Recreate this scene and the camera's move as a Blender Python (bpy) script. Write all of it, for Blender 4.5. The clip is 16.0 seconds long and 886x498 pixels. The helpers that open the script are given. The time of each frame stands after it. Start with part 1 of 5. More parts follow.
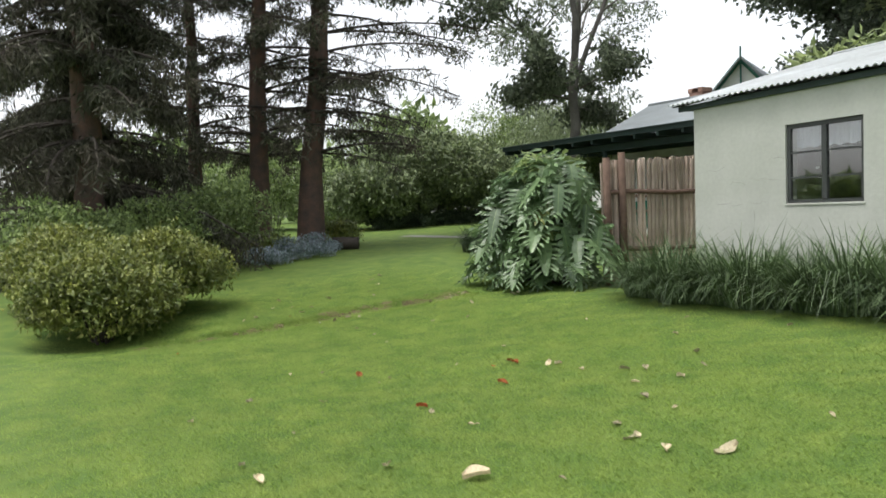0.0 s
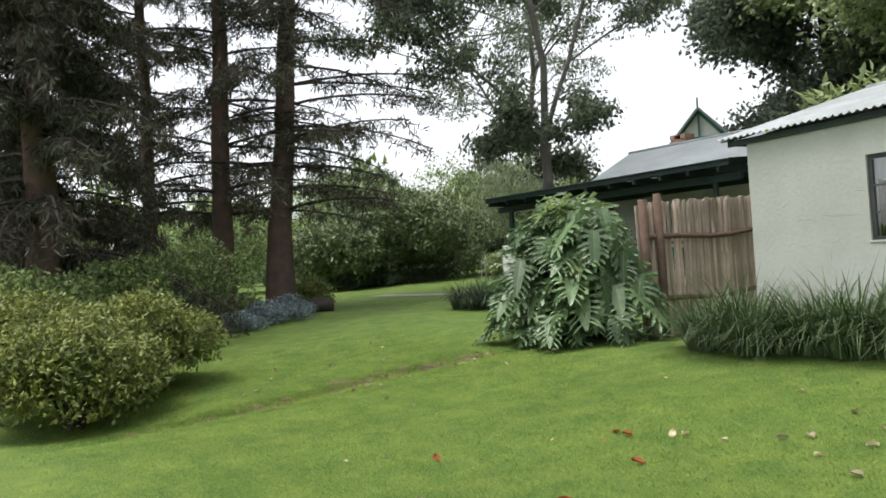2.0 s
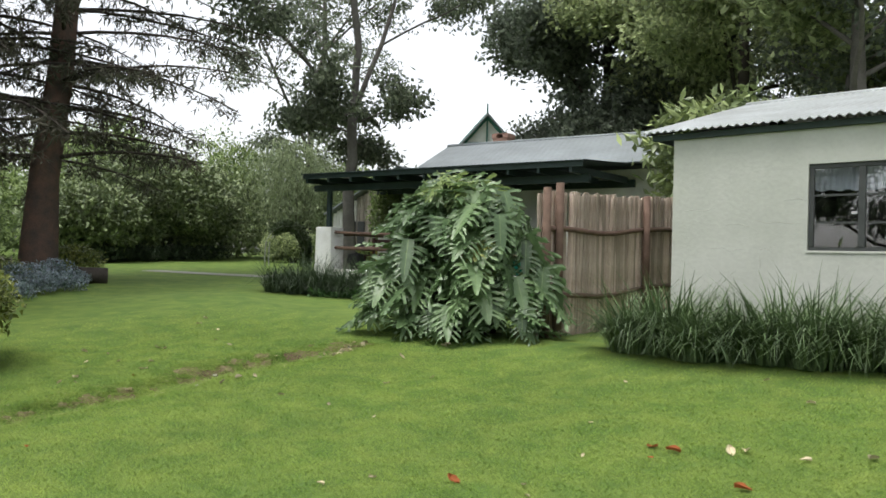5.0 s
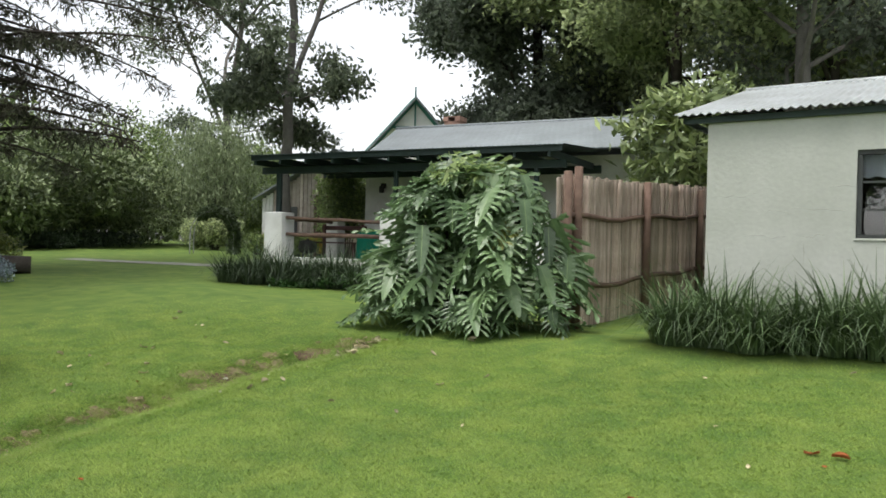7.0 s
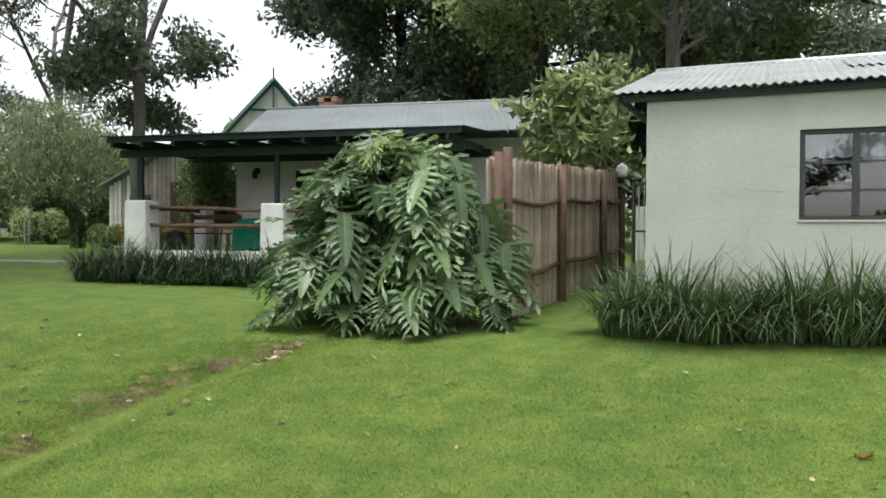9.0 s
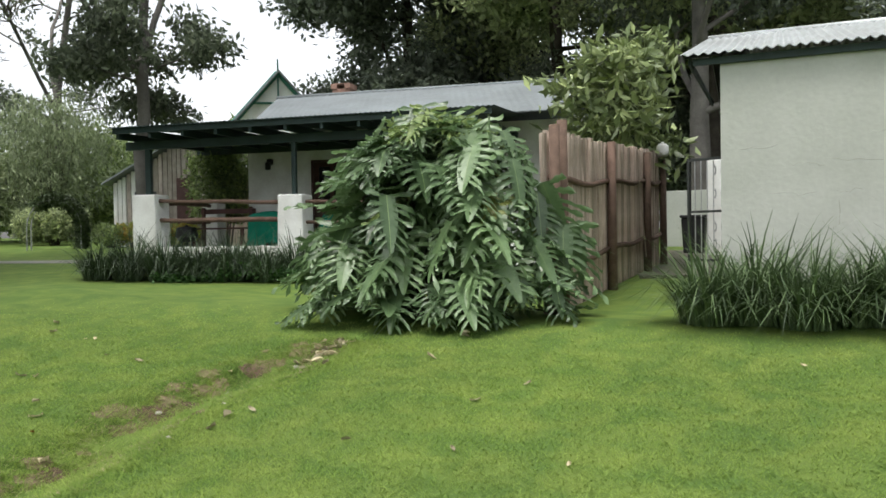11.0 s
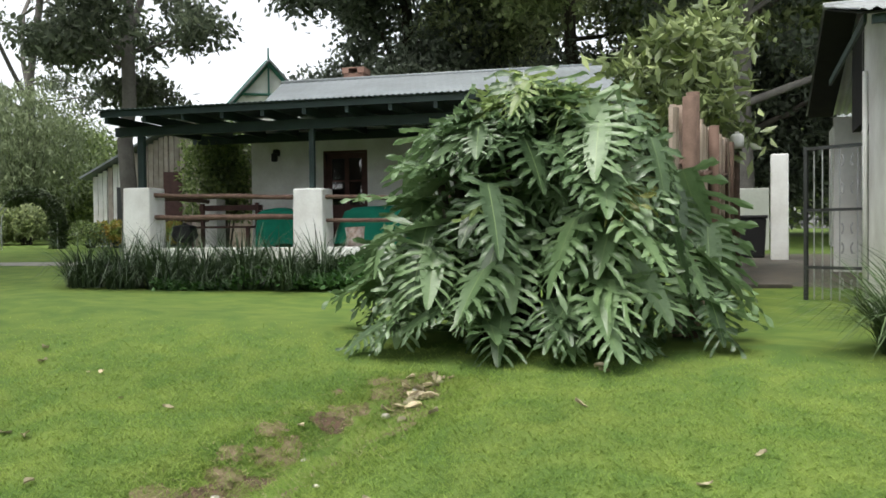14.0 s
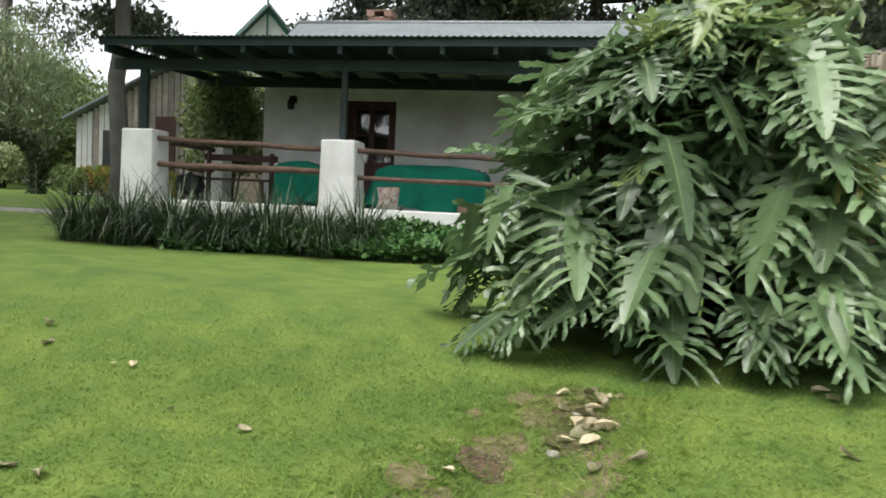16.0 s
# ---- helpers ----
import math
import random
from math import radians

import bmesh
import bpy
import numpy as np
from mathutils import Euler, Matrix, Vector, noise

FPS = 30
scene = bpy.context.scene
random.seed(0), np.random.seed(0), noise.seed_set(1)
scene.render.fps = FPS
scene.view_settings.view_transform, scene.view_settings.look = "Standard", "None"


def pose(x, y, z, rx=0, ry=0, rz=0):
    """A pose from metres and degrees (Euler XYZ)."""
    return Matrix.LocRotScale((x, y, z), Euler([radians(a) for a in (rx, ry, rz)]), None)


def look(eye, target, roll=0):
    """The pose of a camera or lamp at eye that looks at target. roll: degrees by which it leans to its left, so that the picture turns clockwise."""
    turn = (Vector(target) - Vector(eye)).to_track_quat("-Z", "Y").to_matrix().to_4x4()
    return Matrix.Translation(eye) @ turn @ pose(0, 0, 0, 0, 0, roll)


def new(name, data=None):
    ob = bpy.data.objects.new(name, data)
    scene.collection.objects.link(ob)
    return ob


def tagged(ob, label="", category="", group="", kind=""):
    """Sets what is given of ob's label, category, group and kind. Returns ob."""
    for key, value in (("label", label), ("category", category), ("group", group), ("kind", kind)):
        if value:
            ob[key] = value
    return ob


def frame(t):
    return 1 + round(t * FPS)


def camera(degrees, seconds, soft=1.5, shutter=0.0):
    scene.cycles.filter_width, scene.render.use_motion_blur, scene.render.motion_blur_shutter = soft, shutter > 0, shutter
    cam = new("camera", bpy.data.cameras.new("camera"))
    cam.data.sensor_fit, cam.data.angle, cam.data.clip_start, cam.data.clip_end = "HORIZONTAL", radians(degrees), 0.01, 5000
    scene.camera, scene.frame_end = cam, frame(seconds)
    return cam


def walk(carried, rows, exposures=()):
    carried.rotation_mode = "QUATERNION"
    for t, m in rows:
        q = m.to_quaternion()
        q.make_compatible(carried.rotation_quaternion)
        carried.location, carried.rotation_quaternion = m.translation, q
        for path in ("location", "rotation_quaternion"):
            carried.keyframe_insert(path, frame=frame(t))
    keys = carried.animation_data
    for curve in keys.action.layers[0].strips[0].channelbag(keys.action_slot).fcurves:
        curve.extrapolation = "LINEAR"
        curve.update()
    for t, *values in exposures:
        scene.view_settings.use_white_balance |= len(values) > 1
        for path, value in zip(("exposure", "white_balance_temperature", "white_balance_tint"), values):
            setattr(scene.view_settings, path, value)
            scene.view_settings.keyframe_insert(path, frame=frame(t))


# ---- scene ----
cam = camera(58.8, 16.0, soft=1.6, shutter=0.3)
PATH = [
    (0, (9.658, -8.763, 0.99), (7.83, -7.958, 0.896), -1.9),
    (0.5, (9.281, -8.955, 1.033), (7.463, -8.12, 1.024), -3.7),
    (1, (8.641, -9.034, 0.979), (6.844, -8.157, 0.991), -2.7),
    (1.5, (8.24, -9.312, 0.983), (6.513, -8.308, 0.906), -2.9),
    (2, (7.709, -9.461, 0.927), (5.953, -8.505, 0.978), -3.6),
    (2.5, (7.209, -9.619, 0.896), (5.601, -8.43, 0.922), -0.4),
    (3, (6.81, -9.814, 0.904), (5.224, -8.601, 1.016), -0.3),
    (3.5, (6.266, -9.927, 0.841), (4.797, -8.575, 0.949), 1.6),
    (5.8, (3.969, -10.63, 0.69), (2.761, -9.037, 0.707), 1.3),
    (6, (3.727, -10.728, 0.676), (2.621, -9.062, 0.72), 1.3),
    (6.5, (3.326, -10.812, 0.703), (2.289, -9.103, 0.639), 1.5),
    (7, (2.907, -10.731, 0.708), (1.772, -9.085, 0.704), 1.5),
    (7.5, (2.504, -10.697, 0.729), (1.431, -9.009, 0.709), 0.9),
    (8, (2.102, -10.588, 0.751), (1.176, -8.817, 0.676), 2.0),
    (8.5, (1.751, -10.389, 0.725), (0.831, -8.613, 0.685), 0.6),
    (9, (1.413, -10.349, 0.718), (0.622, -8.512, 0.687), 0.4),
    (9.2, (1.305, -10.407, 0.741), (0.489, -8.581, 0.724), -0.3),
    (11.3, (0.281, -9.607, 0.575), (-0.497, -7.765, 0.517), -1.3),
    (11.5, (0.169, -9.653, 0.604), (-0.539, -7.785, 0.505), -1.0),
    (12, (-0.087, -9.398, 0.551), (-0.907, -7.582, 0.381), -0.5),
    (12.5, (-0.415, -9.073, 0.556), (-1.236, -7.255, 0.406), 1.5),
    (13, (-0.846, -8.804, 0.554), (-1.452, -6.907, 0.371), 0.5),
    (13.5, (-1.184, -8.46, 0.575), (-1.917, -6.6, 0.502), 0.3),
    (14, (-1.539, -8.213, 0.591), (-2.268, -6.351, 0.55), -0.6),
    (14.5, (-1.944, -7.99, 0.582), (-2.558, -6.091, 0.446), 2.0),
    (15, (-2.373, -7.559, 0.577), (-3.033, -5.673, 0.501), 1.6),
    (15.5, (-2.828, -7.235, 0.495), (-3.468, -5.341, 0.439), 1.9),
    (16, (-3.282, -7.0, 0.53), (-3.944, -5.116, 0.409), 2.6),
]
walk(cam, [(t, look(eye, target, roll)) for t, eye, target, roll in PATH],
     exposures=[(0, 1.07), (9, 1.07), (12.5, 1.13), (16, 1.22)])

# ---- light ----
world = bpy.data.worlds.new("overcast_sky")
scene.world = world
world.use_nodes = True
wn, wl = world.node_tree.nodes, world.node_tree.links
sky = wn.new("ShaderNodeTexSky")
sky.sky_type, sky.sun_disc = "NISHITA", False
sky.sun_elevation, sky.sun_rotation = radians(71), radians(200)
sky.air_density, sky.dust_density, sky.ozone_density = 1.0, 3.0, 1.0
grey = wn.new("ShaderNodeHueSaturation")
grey.inputs["Saturation"].default_value = 0.22
wl.new(sky.outputs[0], grey.inputs["Color"])
wl.new(grey.outputs[0], wn["Background"].inputs["Color"])
wn["Background"].inputs["Strength"].default_value = 0.15
lamp = bpy.data.lights.new("sun", "SUN")
lamp.energy, lamp.angle, lamp.color = 1.25, radians(32), (1.0, 0.97, 0.92)
sun = new("sun", lamp)
sun.matrix_world = look((0, 0, 20), (3.4, 6.0, 0))


# ---- materials ----
def material(name, colour, rough=0.8, spec=0.3, metal=0.0, vary=0.25, scale=6.0, fine=60.0, bump=0.15, island=0.0, objectwise=0.0,
             leaf=0.0, second=None, patch=0.5, sheen=0.0):
    """A surface with a base colour, broad stains and fine grain, optional relief, and change from piece to piece."""
    m = bpy.data.materials.new(name)
    m.use_nodes = True
    n, l = m.node_tree.nodes, m.node_tree.links
    b = n["Principled BSDF"]
    b.inputs["Roughness"].default_value = rough
    b.inputs["Specular IOR Level"].default_value = spec
    b.inputs["Metallic"].default_value = metal
    co = n.new("ShaderNodeTexCoord")
    big, small = n.new("ShaderNodeTexNoise"), n.new("ShaderNodeTexNoise")
    big.inputs["Scale"].default_value, small.inputs["Scale"].default_value = scale, fine
    big.inputs["Detail"].default_value, small.inputs["Detail"].default_value = 5, 4
    for k in (big, small):
        l.new(co.outputs["Object"], k.inputs["Vector"])
    ramp = n.new("ShaderNodeValToRGB")
    other = second or tuple(c * (1 - vary) for c in colour)
    ramp.color_ramp.elements[0].position, ramp.color_ramp.elements[1].position = patch - 0.17, patch + 0.17
    ramp.color_ramp.elements[0].color, ramp.color_ramp.elements[1].color = (*other, 1), (*colour, 1)
    l.new(big.outputs[0], ramp.inputs[0])
    hsv = n.new("ShaderNodeHueSaturation")
    l.new(ramp.outputs[0], hsv.inputs["Color"])
    total = n.new("ShaderNodeMath")
    total.operation, total.inputs[0].default_value = "MULTIPLY_ADD", 0.5
    total.inputs[1].default_value, total.inputs[2].default_value = vary * 1.4, 1 - vary * 0.7
    l.new(small.outputs[0], total.inputs[0])
    value = total.outputs[0]
    for amount, node, socket in ((island, "ShaderNodeNewGeometry", "Random Per Island"), (objectwise, "ShaderNodeObjectInfo", "Random")):
        if amount:
            src, mul, prod = n.new(node), n.new("ShaderNodeMath"), n.new("ShaderNodeMath")
            mul.operation, prod.operation = "MULTIPLY_ADD", "MULTIPLY"
            mul.inputs[1].default_value, mul.inputs[2].default_value = amount * 2, 1 - amount
            l.new(src.outputs[socket], mul.inputs[0])
            l.new(mul.outputs[0], prod.inputs[0])
            l.new(value, prod.inputs[1])
            value = prod.outputs[0]
            hue = n.new("ShaderNodeMath")
            hue.operation = "MULTIPLY_ADD"
            hue.inputs[1].default_value, hue.inputs[2].default_value = -0.05 * amount, 0.5 + 0.025 * amount
            l.new(src.outputs[socket], hue.inputs[0])
            l.new(hue.outputs[0], hsv.inputs["Hue"])
    l.new(value, hsv.inputs["Value"])
    l.new(hsv.outputs[0], b.inputs["Base Color"])
    if bump:
        bp = n.new("ShaderNodeBump")
        bp.inputs["Strength"].default_value, bp.inputs["Distance"].default_value = bump, 0.01
        l.new(small.outputs[0], bp.inputs["Height"])
        l.new(bp.outputs[0], b.inputs["Normal"])
    if leaf:
        tr, mix = n.new("ShaderNodeBsdfTranslucent"), n.new("ShaderNodeMixShader")
        l.new(hsv.outputs[0], tr.inputs["Color"])
        mix.inputs[0].default_value = leaf
        l.new(b.outputs[0], mix.inputs[1])
        l.new(tr.outputs[0], mix.inputs[2])
        l.new(mix.outputs[0], n["Material Output"].inputs["Surface"])
    return m


M = {}
M["lawn"] = material("lawn", (0.106, 0.168, 0.035), 0.9, 0.15, vary=0.20, scale=0.7, fine=55, bump=0.15, second=(0.070, 0.122, 0.027))
def lawn_tones(m, low, high):
    """Adds broad dry and lush drifts to a lawn material."""
    n, l = m.node_tree.nodes, m.node_tree.links
    hsv = next(k for k in n if k.bl_idname == "ShaderNodeHueSaturation")
    src = hsv.inputs["Color"].links[0].from_socket
    co = next(k for k in n if k.bl_idname == "ShaderNodeTexCoord")
    tex, mix, ramp = n.new("ShaderNodeTexNoise"), n.new("ShaderNodeMix"), n.new("ShaderNodeValToRGB")
    tex.inputs["Scale"].default_value, tex.inputs["Detail"].default_value, tex.inputs["Distortion"].default_value = 2.6, 7, 0.6
    l.new(co.outputs["Object"], tex.inputs["Vector"])
    ramp.color_ramp.elements[0].position, ramp.color_ramp.elements[1].position = 0.36, 0.70
    ramp.color_ramp.elements[0].color, ramp.color_ramp.elements[1].color = (*low, 1), (*high, 1)
    l.new(tex.outputs[0], ramp.inputs[0])
    mix.data_type = "RGBA"
    mix.inputs[0].default_value = 0.5
    l.new(src, mix.inputs[6])
    l.new(ramp.outputs[0], mix.inputs[7])
    l.new(mix.outputs[2], hsv.inputs["Color"])


lawn_tones(M["lawn"], (0.056, 0.103, 0.024), (0.164, 0.204, 0.043))
M["blade"] = material("grass_blade", (0.228, 0.342, 0.066), 0.7, 0.2, vary=0.2, scale=0.8, fine=20, bump=0, island=0.16, leaf=0.5, second=(0.17, 0.26, 0.055))
lawn_tones(M["blade"], (0.135, 0.225, 0.050), (0.31, 0.37, 0.10))
M["soil"] = material("bare_soil", (0.185, 0.14, 0.095), 0.95, 0.1, vary=0.45, scale=16, fine=50, bump=0.8, second=(0.11, 0.11, 0.04))
M["redsoil"] = material("dark_red_soil", (0.135, 0.088, 0.062), 0.95, 0.1, vary=0.45, scale=18, fine=60, bump=1.0, second=(0.075, 0.055, 0.040))
M["straw"] = material("dry_straw", (0.42, 0.36, 0.22), 0.8, 0.2, vary=0.3, scale=6, fine=40, bump=0, island=0.4, leaf=0.3)
M["wet"] = material("damp_earth", (0.085, 0.072, 0.055), 0.7, 0.4, vary=0.4, scale=3, fine=30, bump=0.5, second=(0.05, 0.05, 0.042))
M["path"] = material("path_concrete", (0.24, 0.235, 0.215), 0.9, 0.2, vary=0.25, scale=2, fine=40)
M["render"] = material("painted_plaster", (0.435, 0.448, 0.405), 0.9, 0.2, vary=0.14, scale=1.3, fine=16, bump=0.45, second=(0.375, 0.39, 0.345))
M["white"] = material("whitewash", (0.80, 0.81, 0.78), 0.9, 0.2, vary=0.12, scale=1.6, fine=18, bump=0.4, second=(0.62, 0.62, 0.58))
M["stain"] = material("plaster_crack", (0.33, 0.34, 0.30), 0.95, 0.1, vary=0.3, scale=8)
M["zinc"] = material("corrugated_zinc", (0.55, 0.58, 0.58), 0.42, 0.5, metal=0.55, vary=0.22, scale=1.3, fine=14, bump=0.05, second=(0.42, 0.44, 0.43))
M["roof"] = material("grey_roof_sheet", (0.215, 0.24, 0.25), 0.55, 0.45, metal=0.15, vary=0.3, scale=0.9, fine=10, bump=0.05, second=(0.165, 0.185, 0.19))
M["darkgreen"] = material("dark_green_paint", (0.022, 0.042, 0.038), 0.6, 0.4, vary=0.3, scale=3, fine=30)
M["frame"] = material("window_paint", (0.045, 0.05, 0.048), 0.5, 0.4, vary=0.25, scale=6)
M["gabletrim"] = material("green_gable_paint", (0.05, 0.16, 0.13), 0.6, 0.3, vary=0.2, scale=4)
M["pale"] = material("weathered_pole", (0.49, 0.41, 0.34), 0.9, 0.15, vary=0.35, scale=7, fine=90, bump=0.5, objectwise=0.38, second=(0.33, 0.26, 0.205))
M["greyboard"] = material("silvered_board", (0.40, 0.36, 0.31), 0.9, 0.15, vary=0.3, scale=5, fine=60, bump=0.4, objectwise=0.3, second=(0.30, 0.26, 0.225))
M["post"] = material("brown_post", (0.15, 0.10, 0.075), 0.85, 0.2, vary=0.35, scale=8, fine=70, bump=0.4, objectwise=0.2)
M["redwood"] = material("dark_red_timber", (0.085, 0.04, 0.034), 0.6, 0.3, vary=0.3, scale=6, fine=60)
M["cloth"] = material("green_cloth", (0.005, 0.15, 0.095), 0.85, 0.2, vary=0.2, scale=4, fine=80)
M["philo"] = material("split_leaf", (0.150, 0.232, 0.108), 0.36, 0.6, vary=0.25, scale=5, fine=30, bump=0.1, objectwise=0.4, leaf=0.32, second=(0.098, 0.166, 0.070))
# young leaf colour, brightened to hold the light on the plant's crown
M["philo_young_lit"] = material("split_leaf_young_lit", (0.29, 0.385, 0.135), 0.34, 0.6, vary=0.25, scale=5, fine=30, bump=0.1, objectwise=0.25, leaf=0.45)
M["philo_old"] = material("split_leaf_old", (0.17, 0.19, 0.045), 0.5, 0.4, vary=0.3, scale=5, fine=30, bump=0.1, objectwise=0.25, leaf=0.2)
M["palerib"] = material("pale_leaf_rib", (0.20, 0.29, 0.12), 0.4, 0.5, vary=0.15, scale=4, bump=0, leaf=0.15)
M["rib"] = material("leaf_rib", (0.065, 0.11, 0.04), 0.4, 0.4, vary=0.15)
M["strap"] = material("strap_leaf", (0.085, 0.135, 0.055), 0.45, 0.4, vary=0.2, scale=3, fine=20, bump=0, island=0.5, leaf=0.2)
M["darkstrap"] = material("dark_strap_leaf", (0.045, 0.075, 0.034), 0.5, 0.4, vary=0.2, scale=3, fine=20, bump=0, island=0.45, leaf=0.15)
M["ivy"] = material("ivy_leaf", (0.060, 0.15, 0.035), 0.5, 0.4, vary=0.2, scale=3, bump=0, island=0.45, leaf=0.15)
M["archleaf"] = material("clipped_leaf", (0.055, 0.085, 0.032), 0.5, 0.35, vary=0.25, scale=2, fine=12, bump=0, island=0.4, leaf=0.1)
M["bush"] = material("bush_leaf", (0.225, 0.25, 0.06), 0.5, 0.35, vary=0.25, scale=1.5, fine=12, bump=0, island=0.5, leaf=0.2, second=(0.09, 0.125, 0.03))
M["shrub"] = material("shrub_leaf", (0.22, 0.30, 0.10), 0.5, 0.35, vary=0.3, scale=0.7, fine=8, bump=0, island=0.5, leaf=0.2, second=(0.15, 0.21, 0.075))
M["darkshrub"] = material("dark_shrub_leaf", (0.185, 0.240, 0.110), 0.5, 0.35, vary=0.3, scale=0.7, fine=8, bump=0, island=0.5, leaf=0.15)
M["darkleaf"] = material("dark_tree_leaf", (0.165, 0.20, 0.145), 0.5, 0.35, vary=0.3, scale=0.35, fine=5, bump=0, island=0.5, leaf=0.5)
M["gumleaf"] = material("gum_leaf", (0.165, 0.20, 0.130), 0.5, 0.35, vary=0.3, scale=0.35, fine=5, bump=0, island=0.5, leaf=0.5)
M["lightleaf"] = material("light_tree_leaf", (0.39, 0.45, 0.24), 0.5, 0.35, vary=0.35, scale=0.3, fine=5, bump=0, island=0.5, leaf=0.5, second=(0.28, 0.34, 0.17))
M["weeping"] = material("weeping_leaf", (0.30, 0.36, 0.20), 0.6, 0.3, vary=0.3, scale=0.5, fine=6, bump=0, island=0.4, leaf=0.4, second=(0.21, 0.26, 0.15))
M["loquat"] = material("loquat_leaf", (0.250, 0.310, 0.120), 0.40, 0.5, vary=0.25, scale=2, fine=8, bump=0, island=0.5, leaf=0.15, second=(0.16, 0.21, 0.09))
M["needle"] = material("needle_spray", (0.082, 0.092, 0.062), 0.8, 0.15, vary=0.3, scale=0.5, fine=8, bump=0, island=0.45, leaf=0.15, second=(0.088, 0.080, 0.060))
M["bluegreen"] = material("blue_flower", (0.36, 0.39, 0.50), 0.7, 0.2, vary=0.25, scale=7, patch=0.54, bump=0, island=0.5, leaf=0.15, second=(0.10, 0.16, 0.12))
M["orange"] = material("orange_flower", (0.55, 0.27, 0.06), 0.7, 0.2, vary=0.25, scale=3, bump=0, island=0.4, leaf=0.2, second=(0.24, 0.33, 0.08), patch=0.58)
M["bark"] = material("pine_bark", (0.135, 0.085, 0.065), 0.95, 0.1, vary=0.45, scale=3, fine=26, bump=1.0, second=(0.075, 0.062, 0.055))
M["greybark"] = material("grey_bark", (0.16, 0.15, 0.135), 0.9, 0.15, vary=0.4, scale=2, fine=20, bump=0.6)
M["darkbark"] = material("dark_bark", (0.075, 0.065, 0.055), 0.95, 0.1, vary=0.4, scale=3, fine=26, bump=0.8)
# near-black colour standing for shade in rooms, board gaps and under the overhang
M["dark"] = material("shade_dark", (0.03, 0.03, 0.03), 0.9, 0.2, vary=0.2)
M["curtain"] = material("pale_curtain", (0.58, 0.61, 0.66), 0.9, 0.1, vary=0.2, scale=2, fine=30)
M["brick"] = material("red_brick", (0.30, 0.19, 0.145), 0.9, 0.2, vary=0.35, scale=4, fine=40, objectwise=0.2)
M["steel"] = material("galvanised_bar", (0.45, 0.46, 0.46), 0.45, 0.5, metal=0.6, vary=0.2)
M["black"] = material("black_plastic", (0.012, 0.012, 0.013), 0.5, 0.4, vary=0.2)
M["deadleaf"] = material("dry_leaf", (0.52, 0.45, 0.30), 0.8, 0.2, vary=0.3, scale=12, fine=60, bump=0.1, objectwise=0.45, leaf=0.15)
M["redleaf"] = material("russet_leaf", (0.36, 0.10, 0.035), 0.8, 0.2, vary=0.3, scale=12, fine=60, bump=0.1, objectwise=0.3, leaf=0.15)
M["peel"] = material("peeling_bark", (0.62, 0.56, 0.50), 0.9, 0.2, vary=0.3, scale=9, fine=40, bump=0.5, second=(0.22, 0.13, 0.10), patch=0.46)
M["stone"] = material("pale_stone", (0.50, 0.47, 0.41), 0.9, 0.2, vary=0.3, scale=9, fine=50, bump=0.5, objectwise=0.3)
glass = bpy.data.materials.new("window_glass")
glass.use_nodes = True
gb = glass.node_tree.nodes["Principled BSDF"]
gb.inputs["Transmission Weight"].default_value, gb.inputs["Roughness"].default_value = 1.0, 0.01
gb.inputs["IOR"].default_value, gb.inputs["Base Color"].default_value = 1.9, (0.9, 0.94, 0.96, 1)
M["glass"] = glass


# ---- building helpers ----
def rng(seed):
    return np.random.default_rng(seed)


def raw(name, verts, faces, mat, parent=None, label="", smooth=False):
    me = bpy.data.meshes.new(name)
    me.from_pydata([tuple(v) for v in verts] if not isinstance(verts, np.ndarray) else verts.tolist(), [], faces if isinstance(faces, list) else faces.tolist())
    me.materials.append(mat)
    if smooth:
        me.shade_smooth()
    ob = new(name, me)
    ob.parent = parent
    return tagged(ob, label)


def part(name, bm, mat, parent=None, label="", smooth=False):
    me = bpy.data.meshes.new(name)
    bm.to_mesh(me)
    bm.free()
    me.materials.append(mat)
    if smooth:
        me.shade_smooth()
    ob = new(name, me)
    ob.parent = parent
    return tagged(ob, label)


def group(name, m, label, category, groupname="", kind=""):
    ob = new(name)
    ob.matrix_world = m
    return tagged(ob, label, category, groupname, kind)


def box(bm, x0, x1, y0, y1, z0, z1, bevel=0.0, m=None):
    made = bmesh.ops.create_cube(bm, size=1.0)["verts"]
    for v in made:
        v.co = Vector((x0 if v.co.x < 0 else x1, y0 if v.co.y < 0 else y1, z0 if v.co.z < 0 else z1))
    if bevel:
        edges = list({e for v in made for e in v.link_edges})
        made = bmesh.ops.bevel(bm, geom=edges, offset=bevel, segments=2, affect="EDGES", profile=0.5)["verts"]
    if m is not None:
        for v in made:
            v.co = m @ v.co
    return bm


def boxpart(name, dims, mat, parent=None, label="", bevel=0.0):
    return part(name, box(bmesh.new(), *dims, bevel), mat, parent, label)


